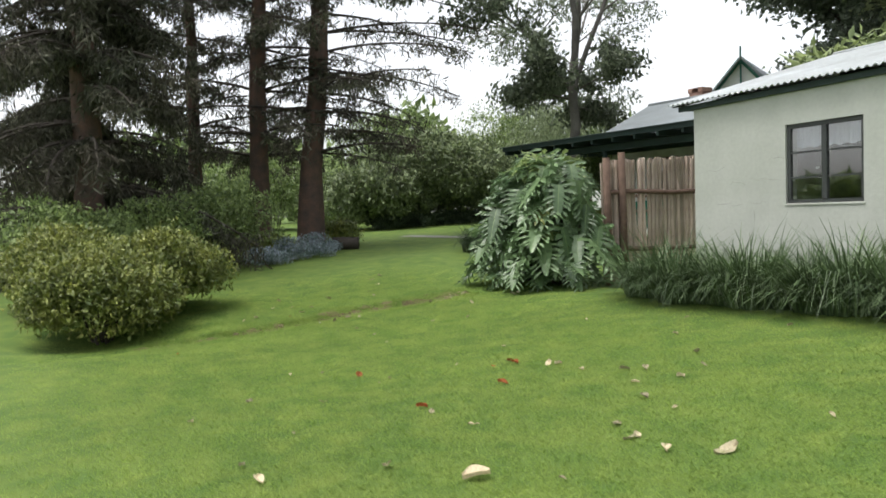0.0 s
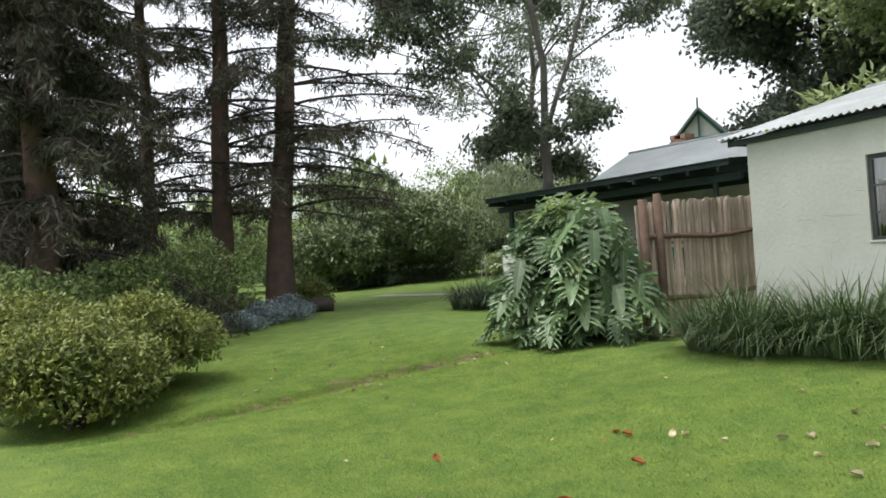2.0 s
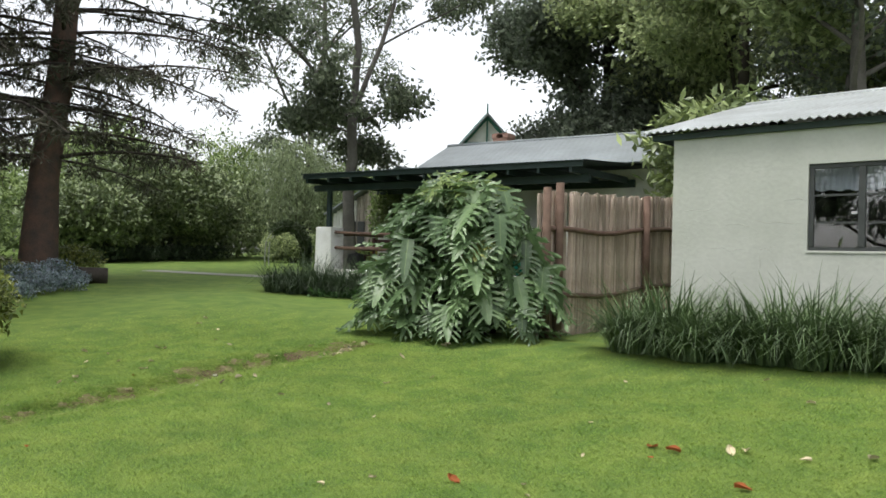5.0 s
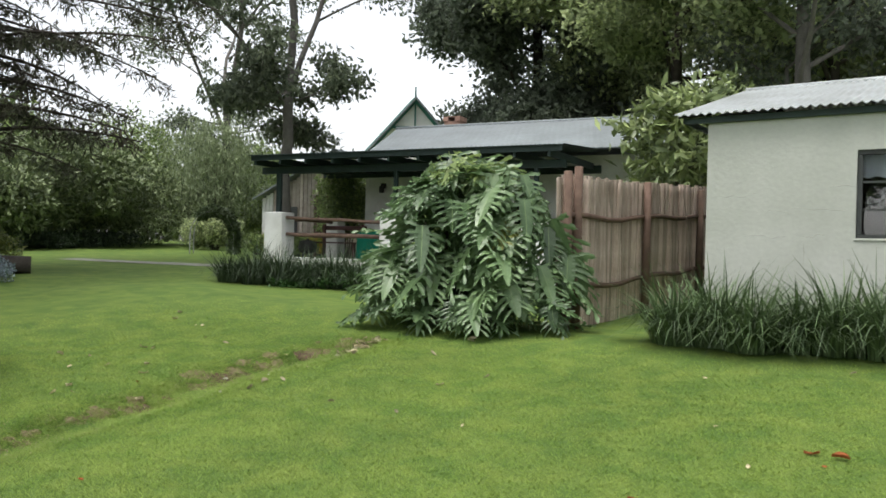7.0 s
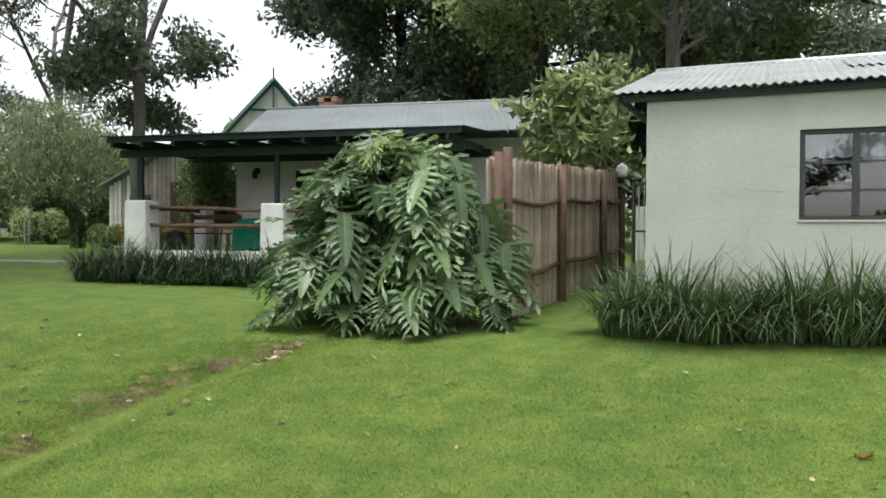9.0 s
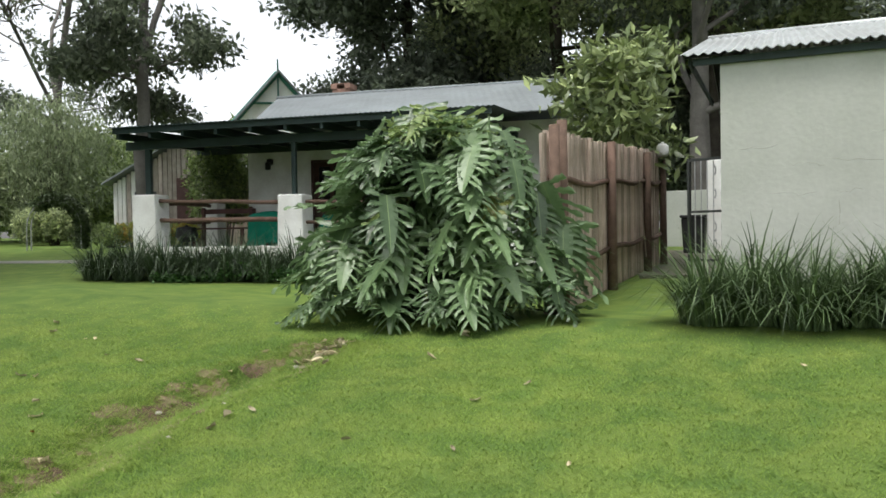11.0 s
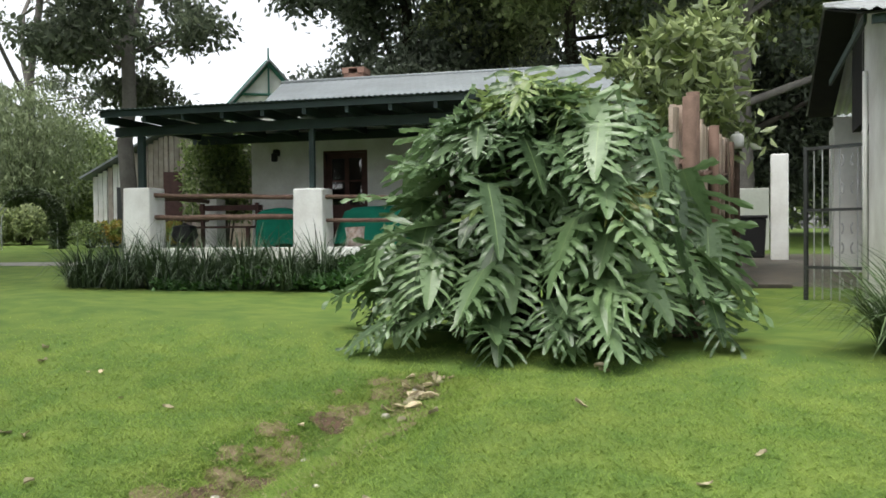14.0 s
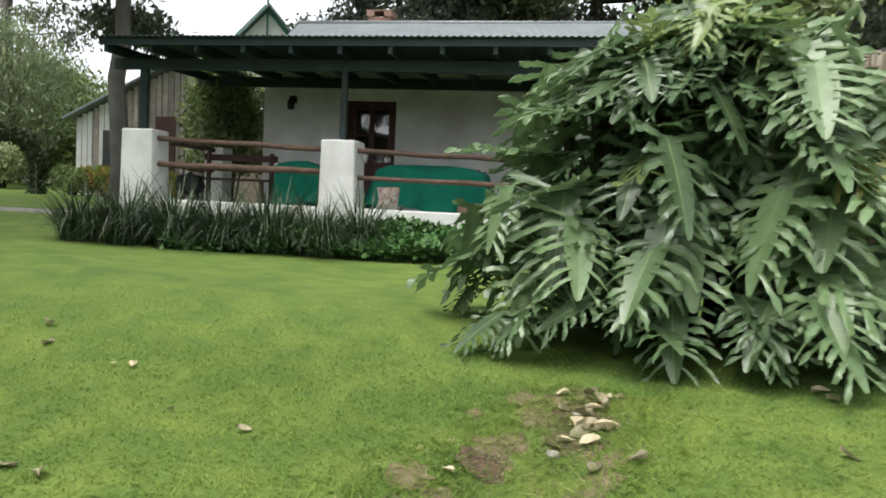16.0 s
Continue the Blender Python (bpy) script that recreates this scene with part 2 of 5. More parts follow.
def tube(points, radii, sides=8, caps=True):
    """Vertices and faces of a round, tapering, bent pole."""
    pts = [Vector(p) for p in points]
    vs, fs = [], []
    for i, p in enumerate(pts):
        d = (pts[min(i + 1, len(pts) - 1)] - pts[max(i - 1, 0)]).normalized()
        a = d.orthogonal() if abs(d.z) > 0.9 else d.cross(Vector((0, 0, 1)))
        a.normalize()
        b = d.cross(a)
        for k in range(sides):
            q = 2 * math.pi * k / sides
            vs.append(p + radii[i] * (math.cos(q) * a + math.sin(q) * b))
    for i in range(len(pts) - 1):
        for k in range(sides):
            k2 = (k + 1) % sides
            fs.append((i * sides + k, i * sides + k2, (i + 1) * sides + k2, (i + 1) * sides + k))
    if caps:
        fs.append(tuple(range(sides))[::-1])
        fs.append(tuple((len(pts) - 1) * sides + k for k in range(sides)))
    return vs, fs


def pole(name, points, radii, mat, parent=None, label="", sides=8):
    vs, fs = tube(points, radii, sides)
    return raw(name, vs, fs, mat, parent, label, smooth=sides > 6)


def merged(pieces):
    vs, fs = [], []
    for v, f in pieces:
        k = len(vs)
        vs.extend(v)
        fs.extend(tuple(i + k for i in q) for q in f)
    return vs, fs


def ease(a, b, x):
    x = np.clip((x - a) / (b - a), 0, 1)
    return x * x * (3 - 2 * x)


def soft(x, w=0.8):
    return w * np.logaddexp(0, x / w)


def strip_x(y):
    """Where the worn strip crosses the lawn at a given y."""
    return np.interp(y, (-9, -7.6, -6.3, -5.6, -4.7, -3.9, -3.0, -2.0), (-3.4, -3.6, -3.85, -3.95, -4.22, -4.15, -3.98, -3.9))


def ground_z(x, y):
    """The lie of the land: a lawn that falls towards the walker, a shallow ditch along the worn strip, and a gentle rise to the house and the wood."""
    x, y = np.asarray(x, float), np.asarray(y, float)
    r = 0.07 * soft(y + 4) + 0.035 * soft(-5 - x)
    far = -0.75 + 1.45 * (1 - np.exp(-r / 1.45))
    near = -0.92 + 0.04 * np.clip(soft(x), 0, 14) + 0.112 * np.minimum(soft(y + 5.5), 4.6) + 0.05 * soft(-4.6 - x, 0.3)
    k = np.maximum(ease(-2.2, 2.6, y), ease(-8, -14, x))
    ditch = 0.15 * np.exp(-((x - strip_x(y)) / 0.30) ** 2) * ease(-1.9, -3.6, y) * ease(-14, -9, y)
    dip = 0.28 * np.exp(-(((x + 5.2) / 1.7) ** 2 + ((y + 9.0) / 1.5) ** 2))
    return near * (1 - k) + far * k - ditch - dip + 0.012 * np.sin(1.3 * x + 0.4) * np.sin(1.1 * y)


def gz(x, y):
    return float(ground_z(x, y))


def leaves(centres, length, width, seed, up=0.35, down=0.0, fold=0.25):
    """Many small pointed leaves: four corners each, bent along the middle. Returns vertices and faces as arrays."""
    g = rng(seed)
    c = np.asarray(centres, float)
    n = len(c)
    d = g.normal(size=(n, 3))
    d[:, 2] -= down
    d /= np.linalg.norm(d, axis=1, keepdims=True)
    nn = g.normal(size=(n, 3))
    nn[:, 2] += up * 3
    s = np.cross(d, nn)
    s /= np.linalg.norm(s, axis=1, keepdims=True) + 1e-9
    nn = np.cross(s, d)
    ln = length * g.uniform(0.65, 1.35, (n, 1))
    wd = width * g.uniform(0.7, 1.3, (n, 1))
    v = np.stack([c, c + d * ln * 0.5 + s * wd * 0.5 - nn * wd * fold, c + d * ln, c + d * ln * 0.5 - s * wd * 0.5 - nn * wd * fold], 1).reshape(-1, 3)
    k = 4 * np.arange(n)[:, None]
    f = np.concatenate([k + (0, 1, 2), k + (0, 2, 3)])
    return v, f


def leafmesh(name, centres, length, width, mat, seed, parent=None, label="", up=0.35, down=0.0):
    v, f = leaves(centres, length, width, seed, up, down)
    me = bpy.data.meshes.new(name)
    me.vertices.add(len(v))
    me.vertices.foreach_set("co", v.ravel())
    me.loops.add(f.size)
    me.loops.foreach_set("vertex_index", f.ravel().astype(np.int32))
    me.polygons.add(len(f))
    me.polygons.foreach_set("loop_start", (3 * np.arange(len(f))).astype(np.int32))
    me.update(calc_edges=True)
    me.materials.append(mat)
    ob = new(name, me)
    ob.parent = parent
    return tagged(ob, label)


def branching(base, top, spread, seed, levels=3, forks=4, droop=0.0, start=0.35, bend=0.25, girth=0.024, reach=0.30, limb=0.33):
    """Limbs of a broad tree: a list of (points, radius at start, radius at end), and the twigs' ends."""
    g = random.Random(seed)
    limbs, tips = [], []
    base, top = Vector(base), Vector(top)
    h = (top - base).length
    r0 = h * girth

    def grow(p, d, length, r, level):
        pts = [p]
        for i in range(4):
            d = (d + Vector((g.uniform(-1, 1), g.uniform(-1, 1), g.uniform(-0.5, 0.8) - droop)) * bend).normalized()
            pts.append(pts[-1] + d * length / 4)
        limbs.append((pts, r, r * 0.45))
        if level >= levels:
            tips.extend(pts[1:])
            return
        for i in range(forks):
            k = g.randint(2, 4)
            a = g.uniform(0, 2 * math.pi)
            side = Vector((math.cos(a), math.sin(a), g.uniform(-0.1, 0.9)))
            grow(pts[k], (d * 0.7 + side * spread).normalized(), length * g.uniform(0.55, 0.75), r * 0.5, level + 1)
        tips.append(pts[-1])

    n = 7
    trunk = [base.lerp(top, i / (n - 1)) + Vector((g.uniform(-1, 1), g.uniform(-1, 1), 0)) * 0.012 * h * (i > 0) for i in range(n)]
    limbs.append((trunk, r0, r0 * 0.25))
    for i in range(9):
        s = start + (1 - start) * (i + g.random() * 0.6) / 9
        p = base.lerp(top, min(s, 0.98))
        a = i * 2.4 + g.uniform(-0.5, 0.5)
        d = Vector((math.cos(a), math.sin(a), g.uniform(0.25, 0.9)))
        grow(p, d.normalized(), h * reach * (1.25 - 0.6 * s) * spread / 0.8, r0 * limb * (1.3 - s), 2)
    return limbs, tips


def limb_mesh(limbs, sides=7):
    out = []
    for pts, a, b in limbs:
        n = len(pts)
        out.append(tube(pts, [a + (b - a) * i / (n - 1) for i in range(n)], sides if a > 0.06 else 4, caps=False))
    return merged(out)


def clumps(tips, per, size, seed, keep=1.0, flat=0.7):
    g = rng(seed)
    t = np.array([tuple(p) for p in tips])
    t = t[g.random(len(t)) < keep]
    c = np.repeat(t, per, 0)
    return c + g.normal(size=c.shape) * (size, size, size * flat)


def broad_tree(name, x, y, height, spread, bark, leafmat, seed, label, count, size, leaf, width, keep=0.9, lean=(0, 0), start=0.35, forks=4, down=0.3, bend=0.25, groupname="", girth=0.024, reach=0.30, up=0.2):
    z = gz(x, y) - 0.1
    root = group(name, pose(x, y, z), label, "tree", groupname)
    limbs, tips = branching((0, 0, 0), (lean[0], lean[1], height), spread, seed, forks=forks, start=start, bend=bend, girth=girth, reach=reach)
    v, f = limb_mesh(limbs)
    raw("trunk", v, f, bark, root, smooth=True)
    per = max(1, int(count / (len(tips) * keep)))
    leafmesh("crown", clumps(tips, per, size, seed, keep), leaf, width, leafmat, seed, root, up=up, down=down)
    return root


def mound(name, x, y, rx, ry, h, mat, seed, label, category, count, leaf, width, lumps=9, stems=True, lump=(0.34, 0.5), low=0.30, groupname="", base=0.0, down=0.0, up=0.5):
    """A shrub: stems and a lumpy shell of leaves, thick outside and thinner within."""
    g = rng(seed)
    root = group(name, pose(x, y, gz(x, y) - 0.03), label, category, groupname)
    c = []
    for i in range(lumps):
        a, q = 2.4 * i + g.uniform(-0.4, 0.4), math.sqrt((i + 0.5) / lumps) * 0.72
        c.append((q * math.cos(a) * rx, q * math.sin(a) * ry, h * (low + (0.66 - low) * (1 - q * q) * g.uniform(0.75, 1.15)), g.uniform(*lump)))
    pts = []
    for k, (a, b, z, s) in enumerate(c):
        n = count // lumps
        d = g.normal(size=(n, 3))
        d /= np.linalg.norm(d, axis=1, keepdims=True)
        r = g.uniform(0.55, 1.0, (n, 1)) ** 0.35
        bump = 1 + 0.16 * np.sin(d[:, :1] * 7 + k) * np.sin(d[:, 1:2] * 6 + 2 * k) + 0.10 * np.sin(d[:, 2:] * 11 + k)
        p = d * r * bump * (rx * s * 1.25, ry * s * 1.25, h * s * 0.85) + (a, b, z)
        pts.append(p[p[:, 2] > base + 0.03])
    pts = np.concatenate(pts)
    if stems:
        sv = []
        for i in range(10):
            a, q = 2.4 * i, 0.5 * math.sqrt(i / 10)
            sv.append(tube([(0.25 * q * math.cos(a) * rx, 0.25 * q * math.sin(a) * ry, -0.05), (0.6 * q * math.cos(a) * rx, 0.6 * q * math.sin(a) * ry, h * 0.3),
                            (q * math.cos(a) * rx, q * math.sin(a) * ry, h * 0.62)], [0.03, 0.02, 0.008], 5))
        v, f = merged(sv)
        raw("stem", v, f, M["darkbark"], root)
    leafmesh("foliage", pts, leaf, width, mat, seed, root, up=up, down=down)
    return root


# ---- ground ----
def axis_steps(lo, hi, fine_lo, fine_hi, fine):
    inner = np.arange(fine_lo, fine_hi + 1e-6, fine)
    out = np.geomspace(fine, hi - fine_hi, 26)
    left = np.geomspace(fine, fine_lo - lo, 26)
    return np.concatenate([(fine_lo - left)[::-1], inner, fine_hi + out])


def make_ground():
    xs, ys = axis_steps(-1500, 1500, -26, 11, 0.25), axis_steps(-1500, 1500, -12, 14, 0.25)
    gx, gy = np.meshgrid(xs, ys, indexing="ij")
    v = np.stack([gx, gy, ground_z(gx, gy)], -1).reshape(-1, 3)
    n, m = len(xs), len(ys)
    i = (np.arange(n - 1)[:, None] * m + np.arange(m - 1)).ravel()
    f = np.stack([i, i + m, i + m + 1, i + 1], 1)
    ob = raw("ground", v, f, M["lawn"], smooth=True)
    tagged(ob, "mown green lawn rising gently towards the house", "lawn", kind="structure")


def soil_patch(name, outline, mat, label, kind="structure", category="soil", lift=0.004):
    """A patch that follows the ground, with a ragged edge."""
    pts = [(x, y) for x, y in outline]
    cx, cy = sum(p[0] for p in pts) / len(pts), sum(p[1] for p in pts) / len(pts)
    vs, fs, rings, n = [], [], 6, len(pts)
    for r in range(rings + 1):
        s = r / rings
        for x, y in pts:
            px, py = cx + (x - cx) * s, cy + (y - cy) * s
            vs.append((px, py, gz(px, py) + lift + 0.012 * (1 - s)))
    for r in range(rings):
        for k in range(n):
            k2 = (k + 1) % n
            fs.append((r * n + k, r * n + k2, (r + 1) * n + k2, (r + 1) * n + k))
    return tagged(raw(name, vs, fs, mat, smooth=True), label, category, kind=kind)


def ragged_strip(x0, y0, x1, y1, w, seed, n=26):
    g = random.Random(seed)
    d = Vector((x1 - x0, y1 - y0)).normalized()
    s = Vector((-d.y, d.x))
    a, b = Vector((x0, y0)), Vector((x1, y1))
    one = [a.lerp(b, i / n) + s * w * g.uniform(0.3, 1.0) * math.sin(math.pi * (i + 0.5) / (n + 1)) ** 0.4 for i in range(n + 1)]
    two = [a.lerp(b, i / n) - s * w * g.uniform(0.3, 1.0) * math.sin(math.pi * (i + 0.5) / (n + 1)) ** 0.4 for i in range(n, -1, -1)]
    return [tuple(p) for p in one + two]


make_ground()
spots = random.Random(17)
for k in range(96):
    t = k / 95
    y = -8.2 + 5.9 * t
    x = float(strip_x(y)) + spots.gauss(0, 0.20)
    r = spots.uniform(0.04, 0.14) * (1.5 if -5.1 < y < -4.3 else 1)
    soil_patch("soil", [(x + r * spots.uniform(0.4, 1.1) * math.cos(a * 0.4), y + 1.3 * r * spots.uniform(0.4, 1.1) * math.sin(a * 0.4)) for a in range(15)] + [(x + r * 0.8, y - 0.1 * r)],
               M["soil"], "worn spot of bare brown soil in the lawn")
for x, y, r in ((-4.30, -4.62, 0.26), (-4.12, -4.85, 0.20), (-4.22, -4.30, 0.14), (-3.95, -5.9, 0.20), (-3.96, -2.62, 0.20), (-3.90, -2.95, 0.16), (-4.28, -3.40, 0.18)):
    soil_patch("soil", [(x + r * spots.uniform(0.6, 1.1) * math.cos(a * 0.35), y + 0.8 * r * spots.uniform(0.6, 1.1) * math.sin(a * 0.35)) for a in range(18)], M["redsoil"], "bare dark reddish soil in the worn strip", lift=0.008)
soil_patch("path", [(-13.6, 6.2), (-14.2, 4.9), (-17, 4.1), (-19.5, 3.4), (-21.5, 2.9), (-21.5, 3.6), (-19.5, 4.2), (-17.2, 5.0)], M["path"], "pale grey path of worn concrete", category="path", lift=0.015)
soil_patch("paving", [(-1.9, 4.6), (0.0, 4.3), (0.1, 6.0), (0.6, 11.5), (-2.4, 11.5)], M["wet"], "bare damp earth in the yard passage", category="soil", lift=0.01)


def grass_blades():
    g = rng(11)
    n = 850000
    x, y = g.uniform(-10, 9, n), g.uniform(-10.5, 1.0, n)
    keep = g.random(n) < ease(-0.8, -3.4, y) * ease(-10.4, -7.5, y) * ease(-9.8, -5, x) * ease(9, 6.5, x)
    bare = np.abs(x - strip_x(y)) < 0.16 + 0.10 * np.sin(3.1 * y) + 0.06 * np.sin(7.7 * y + 1)
    worn = ((y > -5.2) & (y < -4.2)) | ((y > -3.6) & (y < -2.3))
    keep &= ~(bare & (y > -7.8) & (g.random(n) < np.where(worn, 0.85, 0.45)))
    x, y = x[keep], y[keep]
    t = g.random(20000)
    tall = np.concatenate([np.zeros(len(x)), np.ones(len(t))])
    y = np.concatenate([y, -8.4 + 6.2 * t])
    x = np.concatenate([x, strip_x(-8.4 + 6.2 * t) + g.normal(size=len(t)) * 0.30])
    n = len(x)
    z = ground_z(x, y)
    a, h = g.uniform(0, 2 * np.pi, n), g.uniform(0.010, 0.034, n) * (1 + 1.1 * tall)
    w, lean = g.uniform(0.0025, 0.005, n), g.uniform(0.9, 2.8, n)
    p = np.stack([x, y, z - 0.003], 1)
    s = np.stack([np.cos(a), np.sin(a), 0 * a], 1) * w[:, None]
    t = p + np.stack([-np.sin(a) * h * lean, np.cos(a) * h * lean, h], 1)
    v = np.stack([p - s, p + s, t], 1).reshape(-1, 3)
    me = bpy.data.meshes.new("grass")
    me.vertices.add(len(v))
    me.vertices.foreach_set("co", v.ravel())
    me.loops.add(3 * n)
    me.loops.foreach_set("vertex_index", np.arange(3 * n, dtype=np.int32))
    me.polygons.add(n)
    me.polygons.foreach_set("loop_start", (3 * np.arange(n)).astype(np.int32))
    me.update(calc_edges=True)
    me.materials.append(M["blade"])
    tagged(new("grass", me), "short green grass blades of the lawn", "grass", kind="stuff")


grass_blades()


def dry_straw():
    """Loose dry stalks lying along the worn strip."""
    g = rng(19)
    n = 3600
    y = g.uniform(-8.0, -2.3, n)
    x = strip_x(y) + g.normal(size=n) * 0.24
    a, ln = g.uniform(0, 2 * np.pi, n), g.uniform(0.03, 0.11, n)
    z = ground_z(x, y) + 0.014
    p = np.stack([x, y, z], 1)
    d = np.stack([np.cos(a), np.sin(a), g.uniform(-0.05, 0.35, n)], 1) * ln[:, None]
    side = np.stack([-np.sin(a), np.cos(a), 0 * a], 1) * 0.0022
    v = np.stack([p - side, p + side, p + d], 1).reshape(-1, 3)
    ob = raw("dry_straw", v, np.arange(3 * n).reshape(-1, 3), M["straw"])
    tagged(ob, "loose dry straw lying in the worn strip", "straw", kind="stuff")


dry_straw()


# ---- outbuilding ----
def corrugated(x0, x1, profile, pitch, depth, thick=0.0):
    """A wavy sheet, waves across x, along the (y, z) points of the profile."""
    n = int((x1 - x0) / pitch * 6)
    vs, fs = [], []
    for y, z in profile:
        for i in range(n + 1):
            x = x0 + (x1 - x0) * i / n
            vs.append((x, y, z + depth * 0.5 * math.sin(2 * math.pi * (x - x0) / pitch)))
    m = n + 1
    for r in range(len(profile) - 1):
        for i in range(n):
            fs.append((r * m + i, r * m + i + 1, (r + 1) * m + i + 1, (r + 1) * m + i))
    k = len(vs)
    if thick:
        vs += [(x, y, z - thick) for x, y, z in vs]
        fs += [tuple(i + k for i in q[::-1]) for q in fs]
        fs += [(i + 1, i, i + k, i + k + 1) for i in range(n)]
    return vs, fs


def make_outbuilding():
    root = group("outbuilding", pose(0, 0, 0), "pale plastered outbuilding with a corrugated iron roof", "building")
    wx0, wx1, wz0, wz1 = 1.60, 2.81, 0.95, 2.03
    bm = bmesh.new()
    for d in ((-0.2, wx0, 0, 0.22, -0.9, 2.52), (wx1, 8.5, 0, 0.22, -0.9, 2.52), (wx0, wx1, 0, 0.22, -0.9, wz0), (wx0, wx1, 0, 0.22, wz1, 2.52)):
        box(bm, *d)
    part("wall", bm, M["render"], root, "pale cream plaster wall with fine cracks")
    bm = box(bmesh.new(), -0.2, 0.02, 0.22, 3.0, -0.9, 2.6)
    for vert in bm.verts:
        if vert.co.z > 0:
            vert.co.z = 2.62 + 0.265 * (vert.co.y - 0.1) - 0.06
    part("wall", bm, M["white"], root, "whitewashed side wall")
    boxpart("wall", (-0.2, 8.5, 6.8, 7.0, -0.9, 2.5), M["white"], root)
    boxpart("wall", (8.3, 8.5, 0.22, 6.8, -0.9, 2.9), M["white"], root)
    # unseen floor and back wall, coloured near-black so the room reads unlit
    boxpart("shade_floor", (0.02, 8.3, 0.22, 6.8, -0.6, -0.3), M["dark"], root)
    boxpart("shade_wall", (0.02, 8.3, 2.6, 2.7, -0.3, 2.6), M["dark"], root)
    # near-black panel for the dark fascia and shade beneath the rear roof
    boxpart("rear_shade_panel", (-0.20, -0.10, 3.14, 4.3, 1.95, 3.30), M["dark"], root, "dark panel for the fascia and shade under the rear roof")
    boxpart("corner_post", (-0.21, -0.10, 3.0, 3.14, -0.9, 3.25), M["frame"], root, "dark door post")
    v, f = corrugated(-0.62, 8.8, [(-0.17, 2.585), (1.1, 2.92), (2.4, 3.27), (3.65, 3.60)], 0.112, 0.030, 0.012)
    raw("roof", v, f, M["zinc"], root, "weathered silver corrugated iron roof")
    v, f = corrugated(-0.62, 8.8, [(3.65, 3.60), (7.2, 2.6)], 0.112, 0.030, 0.012)
    raw("roof", v, f, M["zinc"], root)
    pole("ridge_cap", [(-0.62, 3.65, 3.60), (8.8, 3.65, 3.60)], [0.05, 0.05], M["zinc"], root)
    boxpart("fascia", (-0.5, 8.6, -0.05, 0.0, 2.47, 2.55), M["darkgreen"], root)
    boxpart("barge_board", (-0.56, -0.53, 0.05, 3.5, 2.50, 2.58), M["darkgreen"], root)
    # added dark sheet below the overhang; its colour gives the underside its shade
    vs = [(x, y, z) for dz in (0, -0.02) for x, y, z in ((-0.58, -0.1, 2.565 + dz), (-0.2, -0.1, 2.565 + dz), (-0.2, 3.6, 3.545 + dz), (-0.58, 3.6, 3.545 + dz))]
    raw("overhang_shade", vs, [(0, 1, 2, 3), (7, 6, 5, 4), (0, 4, 5, 1), (1, 5, 6, 2), (2, 6, 7, 3), (3, 7, 4, 0)], M["dark"], root, "dark sheet standing for shade under the roof overhang")
    # the same painted shade below the rear slope
    vs = [(x, y, z) for dz in (0, -0.02) for x, y, z in ((-0.60, 3.62, 3.545 + dz), (-0.2, 3.62, 3.545 + dz), (-0.2, 7.1, 2.57 + dz), (-0.60, 7.1, 2.57 + dz))]
    raw("overhang_shade", vs, [(0, 1, 2, 3), (7, 6, 5, 4), (0, 4, 5, 1), (1, 5, 6, 2), (2, 6, 7, 3), (3, 7, 4, 0)], M["dark"], root)
    # loose patch on the roof
    v, f = corrugated(2.2, 3.0, [(1.5, 3.06), (2.9, 3.435)], 0.112, 0.030, 0.01)
    raw("roof_patch", v, f, M["zinc"], root, "overlapping roof sheet")
    win = part("window", box(bmesh.new(), wx0, wx1, 0.035, 0.075, wz0, wz0 + 0.05), M["frame"], root, "dark steel window with six panes")
    for d in ((wx0, wx1, 0.03, 0.08, wz1 - 0.06, wz1), (wx0, wx0 + 0.06, 0.03, 0.08, wz0 + 0.05, wz1 - 0.06), (wx1 - 0.06, wx1, 0.03, 0.08, wz0 + 0.05, wz1 - 0.06),
              (2.165, 2.245, 0.025, 0.085, wz0 + 0.05, wz1 - 0.06)):
        part("frame", box(bmesh.new(), *d, 0.006), M["frame"], win)
    for side in ((wx0 + 0.06, 2.165), (2.245, wx1 - 0.06)):
        for z in (1.285, 1.625):
            part("glazing_bar", box(bmesh.new(), side[0], side[1], 0.035, 0.075, z, z + 0.025), M["frame"], win)
        for z0, z1 in ((wz0 + 0.05, 1.285), (1.31, 1.625), (1.65, wz1 - 0.06)):
            p = part("pane", box(bmesh.new(), side[0], side[1], 0.052, 0.057, z0, z1), M["glass"], win)
            p.visible_shadow = False
    part("sill", box(bmesh.new(), wx0 - 0.02, wx1 + 0.02, -0.015, 0.03, wz0 - 0.03, wz0, 0.006), M["render"], win)
    vs, fs = [], []
    for i in range(61):
        x = wx0 - 0.05 + (wx1 - wx0 + 0.1) * i / 60
        vs += [(x, 0.235 + 0.012 * math.sin(i * 1.9), 1.71 + 0.012 * math.sin(i * 0.7)), (x, 0.235 + 0.012 * math.sin(i * 1.9 + 0.4), wz1 + 0.05)]
        if i:
            fs.append((2 * i - 2, 2 * i, 2 * i + 1, 2 * i - 1))
    part("sash_stay", box(bmesh.new(), 2.1, 2.16, 0.0, 0.03, 1.4, 1.43), M["steel"], win)
    raw("curtain", vs, fs, M["curtain"], root, "short pale curtain across the window top", smooth=True)
    g = random.Random(4)
